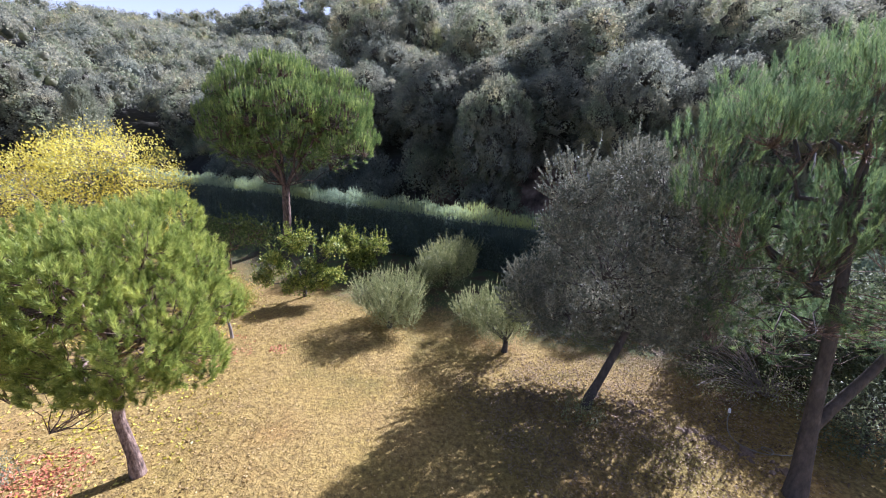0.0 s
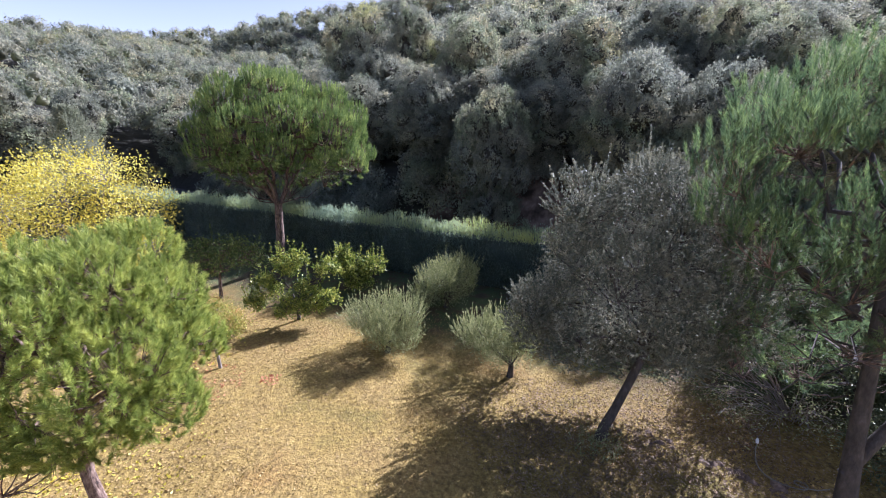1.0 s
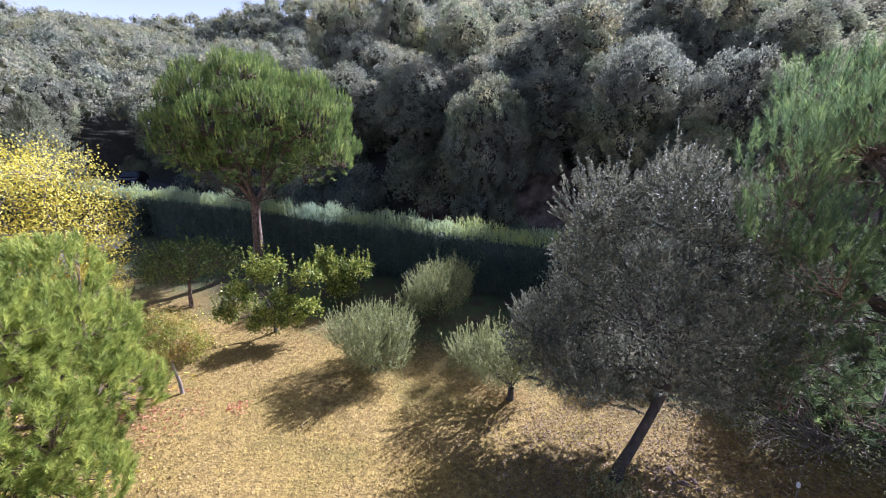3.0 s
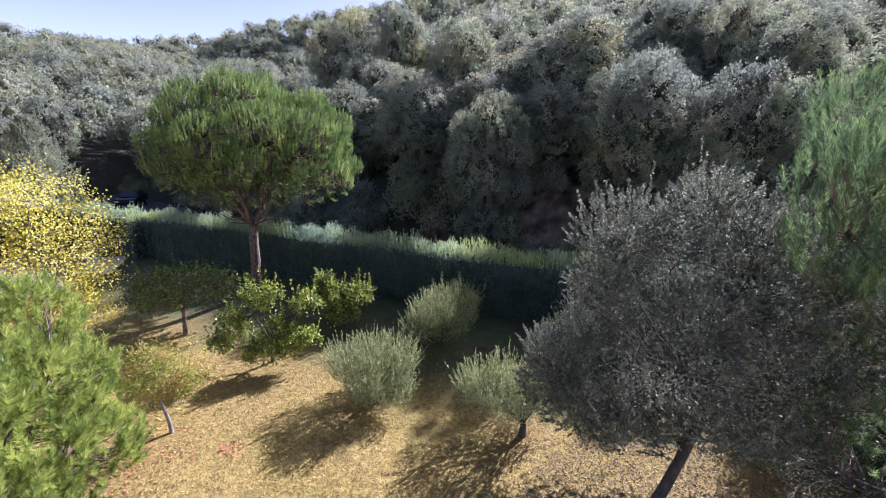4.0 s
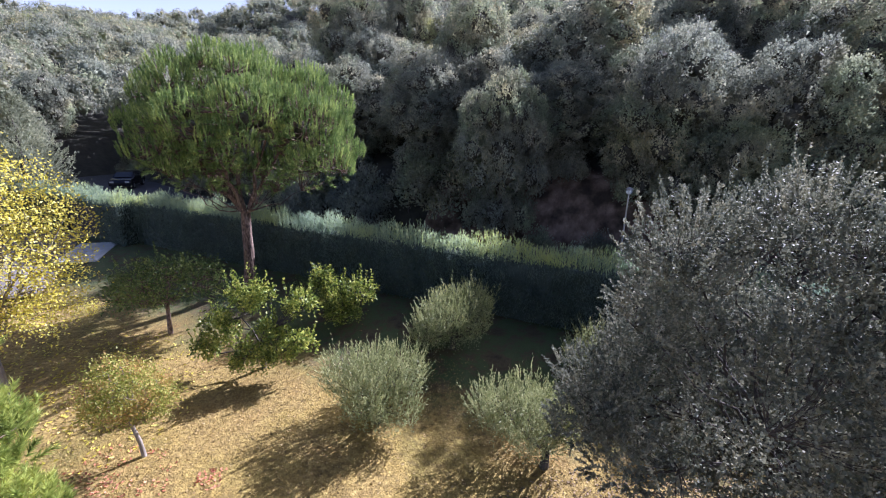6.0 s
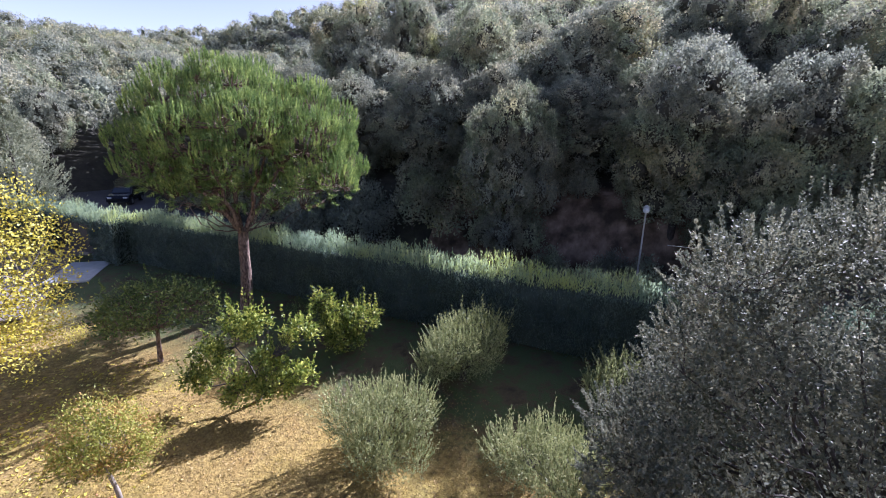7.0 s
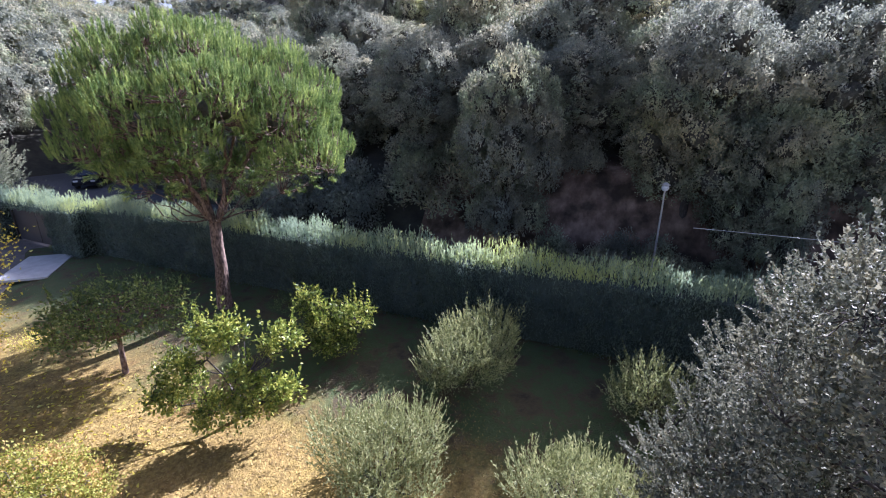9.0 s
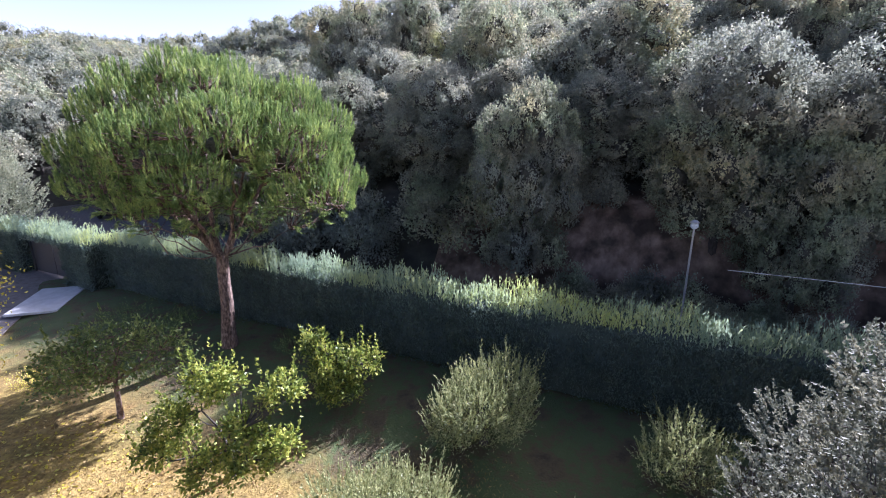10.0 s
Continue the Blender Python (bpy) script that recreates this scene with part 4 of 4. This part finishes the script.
# ---- parked car ----
def car(at, turn):
    c = thing("parked_car", at, "black hatchback parked on the shaded lane", "car", turn=turn)
    prof = [(-2.0, 0.35), (-2.05, 0.7), (-1.95, 0.95), (-1.6, 1.05), (-1.2, 1.42), (-0.4, 1.5), (0.4, 1.45), (1.05, 1.0), (1.8, 0.88), (2.05, 0.65), (2.05, 0.35)]
    bm = bmesh.new()
    rings = []
    for y, k in ((-0.86, 0.96), (-0.8, 1.0), (0.8, 1.0), (0.86, 0.96)):
        rings.append([bm.verts.new((x, y * (0.82 if z > 1.1 else 1.0), 0.35 + (z - 0.35) * k)) for x, z in prof])
    for a, b in zip(rings, rings[1:]):
        for i in range(len(prof)):
            j = (i + 1) % len(prof)
            bm.faces.new((a[i], a[j], b[j], b[i]))
    bm.faces.new(rings[0][::-1])
    bm.faces.new(rings[-1])
    bmesh.ops.recalc_face_normals(bm, faces=list(bm.faces))
    part("body", from_bm("body", bm, CAR_PAINT), c)
    for s in (-1, 1):
        for name, pts in (("window", [(-1.15, 1.05), (-0.95, 1.36), (-0.35, 1.42), (-0.35, 1.05)]), ("window", [(-0.28, 1.05), (-0.28, 1.42), (0.35, 1.38), (0.85, 1.05)])):
            bm = bmesh.new()
            f = bm.faces.new([bm.verts.new((x, s * (0.835 - (z - 1.05) * 0.42), z)) for x, z in pts])
            g = bmesh.ops.extrude_face_region(bm, geom=[f])
            bmesh.ops.translate(bm, vec=(0, s * 0.02, 0), verts=[e for e in g["geom"] if isinstance(e, bmesh.types.BMVert)])
            bmesh.ops.recalc_face_normals(bm, faces=list(bm.faces))
            part(name, from_bm(name, bm, GLASS_DARK), c)
        for x in (-1.3, 1.3):
            bm = bmesh.new()
            bmesh.ops.create_cone(bm, cap_ends=True, segments=20, radius1=0.33, radius2=0.33, depth=0.22, matrix=Matrix.Translation((x, s * 0.78, 0.33)) @ Matrix.Rotation(radians(90), 4, "X"))
            w = part("wheel", from_bm("wheel", bm, RUBBER), c)
            bm = bmesh.new()
            bmesh.ops.create_cone(bm, cap_ends=True, segments=16, radius1=0.2, radius2=0.16, depth=0.03, matrix=Matrix.Translation((x, s * 0.9, 0.33)) @ Matrix.Rotation(radians(90 * s), 4, "X"))
            part("rim", from_bm("rim", bm, STEEL), w, "alloy rim")
        part("headlight", box("headlight", (0.08, 0.32, 0.14), (2.03, s * 0.6, 0.7), HEADLAMP, 0.02), c)
    for name, pts in (("windscreen", [(0.43, 1.43), (1.02, 1.03)]), ("rear_window", [(-1.22, 1.4), (-1.57, 1.08)])):
        (xa, za), (xb, zb) = pts
        o = 0.02 if xa > 0 else -0.02
        bm = bmesh.new()
        f = bm.faces.new([bm.verts.new(q) for q in ((xa + o, -0.6, za + 0.015), (xa + o, 0.6, za + 0.015), (xb + o, 0.7, zb + 0.015), (xb + o, -0.7, zb + 0.015))])
        g = bmesh.ops.extrude_face_region(bm, geom=[f])
        bmesh.ops.translate(bm, vec=(o, 0, 0.01), verts=[e for e in g["geom"] if isinstance(e, bmesh.types.BMVert)])
        part(name, from_bm(name, bm, GLASS_DARK), c)


car((-29.8, 45.6, 0.6), -72)


# ---- oaks on the hillside ----
def oak_meshes(k, count, per, length, deep):
    """A dense hill oak of heaped rounded clumps: trunk, limbs, lumps for inner shade and crown meshes, about 3.4 m in
    radius and 8 m high.
    """
    r, h = 3.3, 8.0
    lobes = [(0, 0, h * 0.5, r * 0.6, r * 0.6, h * 0.34)]
    for z, m, ring in ((0.22, 6, 0.6), (0.42, 7, 0.74), (0.6, 7, 0.74), (0.76, 6, 0.56), (0.86, 3, 0.26)):
        for a in np.linspace(0, 2 * math.pi, m + 1)[:-1] + rng.uniform(0, 1):
            q = ring * rng.uniform(0.75, 1.15) * r
            e = r * rng.uniform(0.28, 0.44)
            lobes.append((math.cos(a) * q, math.sin(a) * q, h * (z + rng.uniform(-0.06, 0.06)), e, e, e * rng.uniform(0.75, 0.95)))
    tv, tq = tube([(0, 0, -1.5), (0.05, 0, 0.5), (0.1, 0.1, h * 0.45)], [0.26, 0.19, 0.13], 7)
    ends, _ = on_lobes(lobes, 3, 0.0, (0.5, 0.8))
    limbs = []
    for e in ends:
        bv, bq = tube(bough((0.1, 0.1, h * 0.15), e, -0.05, 0.1, 5), np.linspace(0.1, 0.02, 5), 5)
        limbs.append(mesh_of("limb", bv, [bq], BARK_DARK, True))
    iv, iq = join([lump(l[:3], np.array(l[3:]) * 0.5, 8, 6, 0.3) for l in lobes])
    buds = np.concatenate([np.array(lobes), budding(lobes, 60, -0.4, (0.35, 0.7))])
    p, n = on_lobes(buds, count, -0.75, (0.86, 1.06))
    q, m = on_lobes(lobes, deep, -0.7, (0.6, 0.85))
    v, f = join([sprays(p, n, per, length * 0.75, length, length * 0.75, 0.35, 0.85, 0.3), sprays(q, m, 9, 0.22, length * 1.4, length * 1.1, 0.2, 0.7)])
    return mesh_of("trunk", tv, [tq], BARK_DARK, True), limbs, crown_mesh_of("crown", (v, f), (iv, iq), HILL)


FINE = [oak_meshes(k, 2300, 22, 0.13, 420) for k in range(5)]
COARSE = [oak_meshes(k, 800, 13, 0.24, 200) for k in range(6)]
# the large oaks that stand out along the lane and above it: x, y, crown radius, height over the ground
LARGE_OAKS = [(10.0, 24.7, 2.8, 7.8), (2.8, 26.7, 2.3, 8.2), (9.1, 33.5, 3.8, 8.4), (1.9, 35.9, 3.2, 9.9), (14.1, 23.1, 2.7, 7.5), (-8.1, 45.1, 3.5, 10.7), (-0.9, 31.4, 2.8, 6.6), (11.7, 22.4, 1.8, 6.3), (-3.3, 47.4, 3.0, 10.3), (16.7, 36.3, 3.3, 7.6), (19.4, 32.3, 2.9, 7.2)]


def hill_spots():
    """Scattered places on the hillside, nearest first, clear of the large oaks."""
    pr = np.random.default_rng(5)
    large = np.array([[*uv(x, y), r] for x, y, r, _ in LARGE_OAKS])
    got = np.zeros((0, 2))
    for u, v in zip(pr.uniform(-185, 52, 22000), pr.uniform(-30, 135, 22000)):
        d = float(up_slope(u, v))
        if d < (0.6 if u < -48 else 2.0) or d > 108 or (u < -120 and v < 0):
            continue
        if (np.hypot(large[:, 0] - u, large[:, 1] - v) < large[:, 2] * 0.6 + 1.9).any():
            continue
        gap = 4.1 + d * 0.014
        if not len(got) or ((got - (u, v)) ** 2).sum(1).min() > gap * gap:
            got = np.vstack([got, (u, v)])
    return got[np.argsort(np.hypot(got[:, 0] + 8, got[:, 1] + 12))]


def hill_oak(x, y, r, h, meshes):
    tree = thing("hill_oak", (0, 0, 0), "dense dark holm oak on the wooded hillside", "tree", "holm oaks on the hillside")
    tree.matrix_basis = Matrix.LocRotScale((x, y, float(land(x, y)) - 0.05), Euler((0, 0, rng.uniform(0, 6.28))), (r / 3.4, r / 3.4, h / 8.0))
    trunk_mesh, limb_meshes, crown_mesh = meshes
    part("trunk", trunk_mesh, tree)
    for mesh in limb_meshes:
        part("limb", mesh, tree)
    part("crown", crown_mesh, tree)


for i, (x, y, r, h) in enumerate(LARGE_OAKS):
    hill_oak(x, y, r, h, FINE[i % 5])
SPOTS = hill_spots()
NEAR = 110
for i, (u, v) in enumerate(SPOTS[:NEAR]):
    hill_oak(*xy(u, v), rng.uniform(2.5, 3.5), rng.uniform(5.4, 7.6), FINE[int(rng.integers(5))] if i < 24 else COARSE[int(rng.integers(6))])

far_leaves, far_inside = [], []
for u, v in SPOTS[NEAR:]:
    x, y = xy(u, v)
    r, h = rng.uniform(2.5, 3.8), rng.uniform(5.0, 7.6)
    at = np.array([x, y, float(land(x, y))])
    lobes = [(0, 0, h * 0.5, r * 0.65, r * 0.65, h * 0.36)] + [(math.cos(a) * r * 0.6, math.sin(a) * r * 0.6, h * rng.uniform(0.35, 0.85), r * 0.42, r * 0.42, r * 0.38) for a in rng.uniform(0, 6.28, 8)]
    p, n = on_lobes(lobes, 210, -0.35, (0.86, 1.06))
    fv, ff = sprays(p, n, 8, 0.22, 0.34, 0.25, 0.3, 0.8, 0.3)
    far_leaves.append((fv + at, ff))
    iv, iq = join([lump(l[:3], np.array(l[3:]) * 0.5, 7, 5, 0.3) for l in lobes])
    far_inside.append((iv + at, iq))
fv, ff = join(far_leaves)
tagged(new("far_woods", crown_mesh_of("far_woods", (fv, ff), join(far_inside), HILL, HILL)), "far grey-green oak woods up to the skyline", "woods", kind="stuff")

# bushes along the foot of the bank
lobes = [(0, 0, 0.9, 1.1, 1.1, 0.9), (0.8, 0.3, 0.7, 0.8, 0.8, 0.7), (-0.7, -0.3, 0.8, 0.9, 0.8, 0.7), (0.1, 0.1, 1.6, 0.7, 0.7, 0.6)]
BUSHES = []
for k in range(3):
    p, n = on_lobes(lobes, 190, -0.5, (0.7, 1.05))
    v, f = sprays(p, n, 10, 0.14, 0.17, 0.11, 0.4, 0.8)
    tv, tq = tube([(0, 0, -0.3), (0.03, 0, 0.3), (0.0, 0.05, 0.9)], [0.07, 0.05, 0.03], 6)
    BUSHES.append((mesh_of("stem", tv, [tq], BARK_DARK, True), mesh_of("crown", v, [f], HILL)))
for k in range(100):
    u = rng.uniform(-55, -8) if k < 52 else rng.uniform(7, 24) if k < 64 else rng.uniform(-8, 8)
    v = float(foot(u)) + (rng.uniform(-0.4, 2.6) if k < 64 else rng.choice((-0.2, 3.0)) + rng.uniform(-0.2, 0.5))
    x, y = xy(u, v)
    s = rng.uniform(0.7, 1.35) if k < 64 else rng.uniform(0.35, 0.7)
    bush = thing("bank_bush", (0, 0, 0), "dark evergreen bush on the shaded road bank", "bush", "bushes on the road bank")
    bush.matrix_basis = Matrix.LocRotScale((x, y, float(land(x, y)) - 0.05), Euler((0, 0, rng.uniform(0, 6.28))), (s, s, s * rng.uniform(0.9, 1.4)))
    part("stem", BUSHES[k % 3][0], bush)
    part("crown", BUSHES[k % 3][1], bush)


# ---- cable along the lane ----
cu = np.linspace(-0.5, 40, 60)
cx, cy = xy(cu, 2.15)
cz = 3.9 + 0.1 * np.cos(cu * 0.19)
v, q = tube(np.stack([cx, cy, cz], -1), np.full(60, 0.009), 6)
tagged(new("overhead_cable", mesh_of("overhead_cable", v, [q], CABLE, True)), "thin pale cable hung along the lane", "cable")


# ---- shrubs by the tall pine ----
leafy_tree("laurel_shrub", (10.6, 12.4, 0), "tall green shrub in the shade beyond the pine", "shrub",
           [(0, 0, 2.0, 1.7, 1.6, 1.6), (-1.1, -0.4, 1.6, 1.2, 1.1, 1.2), (0.6, 0.3, 3.2, 1.2, 1.2, 1.1), (-0.5, 0.8, 2.9, 1.1, 1.1, 1.0)],
           [(0, 0, -0.1), (0.02, 0, 0.35), (0.0, 0, 0.8)], 0.05, DULL_LEAF, 700, 16, 0.11, 0.05, 0.16, 20, group="shrubs by the tall pine")
leafy_tree("laurel_shrub", (12.6, 9.6, 0), "broad leafy shrub behind the pine trunk", "shrub",
           [(0, 0, 1.8, 1.8, 1.6, 1.5), (-1.2, 0.4, 1.3, 1.2, 1.1, 1.0), (0.6, 0.3, 3.0, 1.2, 1.2, 1.0)],
           [(0, 0, -0.1), (0.02, 0, 0.35), (0.0, 0, 0.8)], 0.05, DULL_LEAF, 600, 16, 0.11, 0.05, 0.16, 20, group="shrubs by the tall pine")
leafy_tree("laurel_shrub", (9.6, 8.2, 0), "low dark shrub at the foot of the pine", "shrub",
           [(0, 0, 0.8, 1.1, 0.9, 0.7), (0.7, 0.2, 1.1, 0.9, 0.8, 0.8)],
           [(0, 0, -0.1), (0.02, 0, 0.2), (0.0, 0, 0.45)], 0.035, DULL_LEAF, 330, 16, 0.09, 0.035, 0.14, 10, group="shrubs by the tall pine")


# extra shrub, added to throw shade on the ground by the tall pine
leafy_tree("laurel_shrub", (10.3, 10.3, 0), "dense dark shrub added behind the bare twigs for its shadow", "shrub",
           [(0, 0, 1.7, 1.2, 1.1, 1.5), (0.7, 0.5, 2.4, 1.1, 1.0, 1.1), (-0.2, 0.7, 2.8, 0.9, 0.9, 0.8)],
           [(0, 0, -0.1), (0.02, 0, 0.3), (0.0, 0, 0.7)], 0.045, DULL_LEAF, 620, 17, 0.1, 0.045, 0.16, 20, group="shrubs by the tall pine")


def bare_shrub(at, reach, count, label):
    """Thin pale stems fanning out, with a few leaves left."""
    b = thing("bare_shrub", at, label, "shrub")
    tips = []
    for k in range(count):
        a = rng.uniform(1.9, 4.6)
        e = np.array([math.cos(a) * reach * rng.uniform(0.5, 1.0), math.sin(a) * reach * 0.75 * rng.uniform(0.5, 1.0), rng.uniform(0.5, 2.5)])
        p = bough((rng.normal(0, 0.08), rng.normal(0, 0.08), 0.0), e, -0.14, 0.05, 7)
        pieces = [tube(p, np.linspace(0.014, 0.004, 7), 5)]
        for _ in range(5):
            s = p[rng.integers(3, 6)]
            t = s + (e - p[2]) * rng.uniform(0.25, 0.5) + rng.normal(0, 0.16, 3)
            pieces.append(tube(bough(s, t, 0.0, 0.08, 4), np.linspace(0.007, 0.002, 4), 4))
            tips.append(t)
        v, q = join(pieces)
        part("stem", mesh_of("stem", v, [q], BARK_PALE, True), b)
    tips = np.array(tips)
    v, f = clumps(tips, unit(tips), 7, 0.14, 0.06, 0.03, 0.2, 0.9)
    part("leafage", mesh_of("leafage", v, [f], OLIVE), b)


bare_shrub((8.9, 10.2, 0), 2.9, 46, "half-bare shrub with pale fanning twigs")


# ---- ground cover ----
def in_lawn(m, x0, x1, y0, y1):
    x, y = rng.uniform(x0, x1, m), rng.uniform(y0, y1, m)
    u, v = uv(x, y)
    k = v < -4.2 + 0.9 * np.sin(u * 0.7) + rng.normal(0, 0.7, m)
    return np.stack([x[k], y[k], land(x[k], y[k])], -1)


p = np.concatenate([in_lawn(70000, -9, 7.5, 6, 16), in_lawn(45000, -17, 9.5, 10, 27)])
d = UP * 0.55 + rng.normal(0, 0.6, p.shape)
d[:, 2] = np.abs(d[:, 2])
d = unit(d)
side = unit(np.cross(d, rng.normal(size=d.shape))) * 0.006
gv3 = np.stack([p - side, p + side, p + d * rng.uniform(0.03, 0.09, (len(p), 1))], 1).reshape(-1, 3)
tagged(new("dry_grass", mesh_of("dry_grass", gv3, [np.arange(len(gv3)).reshape(-1, 3)], DRY_GRASS)), "short dry straw-coloured grass over the lawn", "grass", kind="stuff")


def fallen(name, label, p, mat, size):
    d = rng.normal(0, 1, p.shape)
    d[:, 2] *= 0.12
    v, f = leaves(p + UP * 0.015, d, size, size * 0.6, 0.25)
    tagged(new(name, mesh_of(name, v, [f], mat)), label, "leaves", kind="stuff")


def scatter(cx, cy, r, m):
    a, q = rng.uniform(0, 6.28, m), r * rng.random(m) ** 0.7
    x, y = cx + np.cos(a) * q, cy + np.sin(a) * q
    return np.stack([x, y, land(x, y)], -1)


fallen("fallen_leaves", "dry tan leaves scattered over the grass", np.concatenate([in_lawn(7000, -13, 8, 5.5, 20), scatter(-9.5, 13.5, 4.5, 1800), scatter(-6.5, 7.5, 3.2, 1500)]), LITTER, 0.06)
fallen("oak_litter", "brown oak leaf litter lying thick under the trees", np.concatenate([scatter(4.6, 8.7, 3.4, 8000), scatter(7.6, 10.0, 3.0, 4000), scatter(2.6, 9.9, 2.2, 2500)]), OAK_LITTER, 0.055)
fallen("yellow_fallen_leaves", "yellow leaves fallen under the autumn tree", np.concatenate([scatter(-10.5, 14, 4.0, 1500), scatter(-7.6, 8.0, 2.6, 620)]), YELLOW, 0.095)
fallen("red_fallen_leaves", "patches of red-brown fallen leaves", np.concatenate([scatter(-7.5, 6.5, 0.9, 620), scatter(-4.9, 11.7, 0.35, 70), scatter(-6.9, 11.4, 1.3, 260)]), RED_LITTER, 0.075)


def weed(at, r, h, m, mat, name, label, category="weeds"):
    w = thing(name, at, label, category)
    a, q = rng.uniform(0, 6.28, m), r * rng.random(m) ** 0.6
    p = np.stack([np.cos(a) * q, np.sin(a) * q, np.zeros(m)], -1)
    v, f = wands(p, UP + rng.normal(0, 0.35, p.shape), rng.uniform(0.4, 1.0, m) * h, 9, 0.05, 0.02, 0.6)
    part("stalks", mesh_of("stalks", v, [f], mat), w)


weed((-0.35, 9.7, 0), 0.7, 0.5, 110, DRY_GRASS, "dry_weeds", "clump of tall dry weeds on the lawn")
weed((3.6, 9.2, 0), 0.6, 0.7, 110, OLIVE, "undergrowth", "suckers sprouting round the oak trunk")
weed((-8.3, 6.2, 0), 0.6, 0.75, 200, CYPRESS, "grey_shrub", "low grey-green shrub beside red leaves", "shrub")
weed((-13.2, 19.5, 0), 0.5, 0.6, 80, YELLOW, "yellow_sapling", "small sapling with yellow leaves", "sapling")
for k, (bx, by, br) in enumerate(((-13.1, 23.3, 1.1), (-10.7, 22.8, 0.8), (-5.5, 20.9, 0.7))):
    weed(on_land(bx, by), br, 0.7, 150, FRUIT_LEAF, "undergrowth", "low green plants along the hedge foot")


# ---- stone edging and hose ----
edging = thing("stone_edging", (4.2, 9.95, 0), "low edging of rough stones across the bank", "edging")
ex = np.array([0.0, 1.2, 2.4, 3.6])
ey = np.array([0.0, -0.75, -1.7, -2.5])
for k in range(52):
    t = rng.uniform(0, 3.6)
    bm = bmesh.new()
    bmesh.ops.create_icosphere(bm, subdivisions=1, radius=0.5)
    sz = rng.uniform(0.08, 0.28)
    for q in bm.verts:
        q.co = Vector((q.co.x * sz * 1.3, q.co.y * sz, q.co.z * sz * 0.8)) * float(rng.uniform(0.65, 1.3))
    st = part("stone", from_bm("stone", bm, STONE), edging)
    st.location = (t, float(np.interp(t, ex, ey)) + rng.normal(0, 0.16), -sz * 0.12)
    st.rotation_euler = (0, 0, rng.uniform(0, 6))

hose = thing("garden_hose", (6.85, 8.25, 0), "pale hose with a white nozzle lying in loops", "hose")
hp = [(0.0, 0.45, 0.62), (-0.05, 0.4, 0.4), (-0.05, 0.25, 0.15), (0.1, 0.05, 0.04), (0.35, -0.15, 0.03), (0.65, -0.25, 0.03), (0.8, -0.1, 0.03), (0.65, 0.05, 0.03), (0.5, -0.05, 0.04), (0.75, -0.25, 0.04), (1.15, -0.2, 0.03)]
hp = np.array(hp)
for _ in range(3):
    hp = np.concatenate([hp[:1], np.stack([hp[:-1] * 0.75 + hp[1:] * 0.25, hp[:-1] * 0.25 + hp[1:] * 0.75], 1).reshape(-1, 3), hp[-1:]])
v, q = tube(hp, np.full(len(hp), 0.011), 7)
part("tubing", mesh_of("tubing", v, [q], HOSE, True), hose)
v, q = tube([(0.0, 0.45, 0.6), (0.0, 0.46, 0.66), (0.0, 0.46, 0.7)], [0.03, 0.035, 0.02], 10)
part("nozzle", mesh_of("nozzle", v, [q], WHITE_PLASTIC, True), hose, "white plastic nozzle")
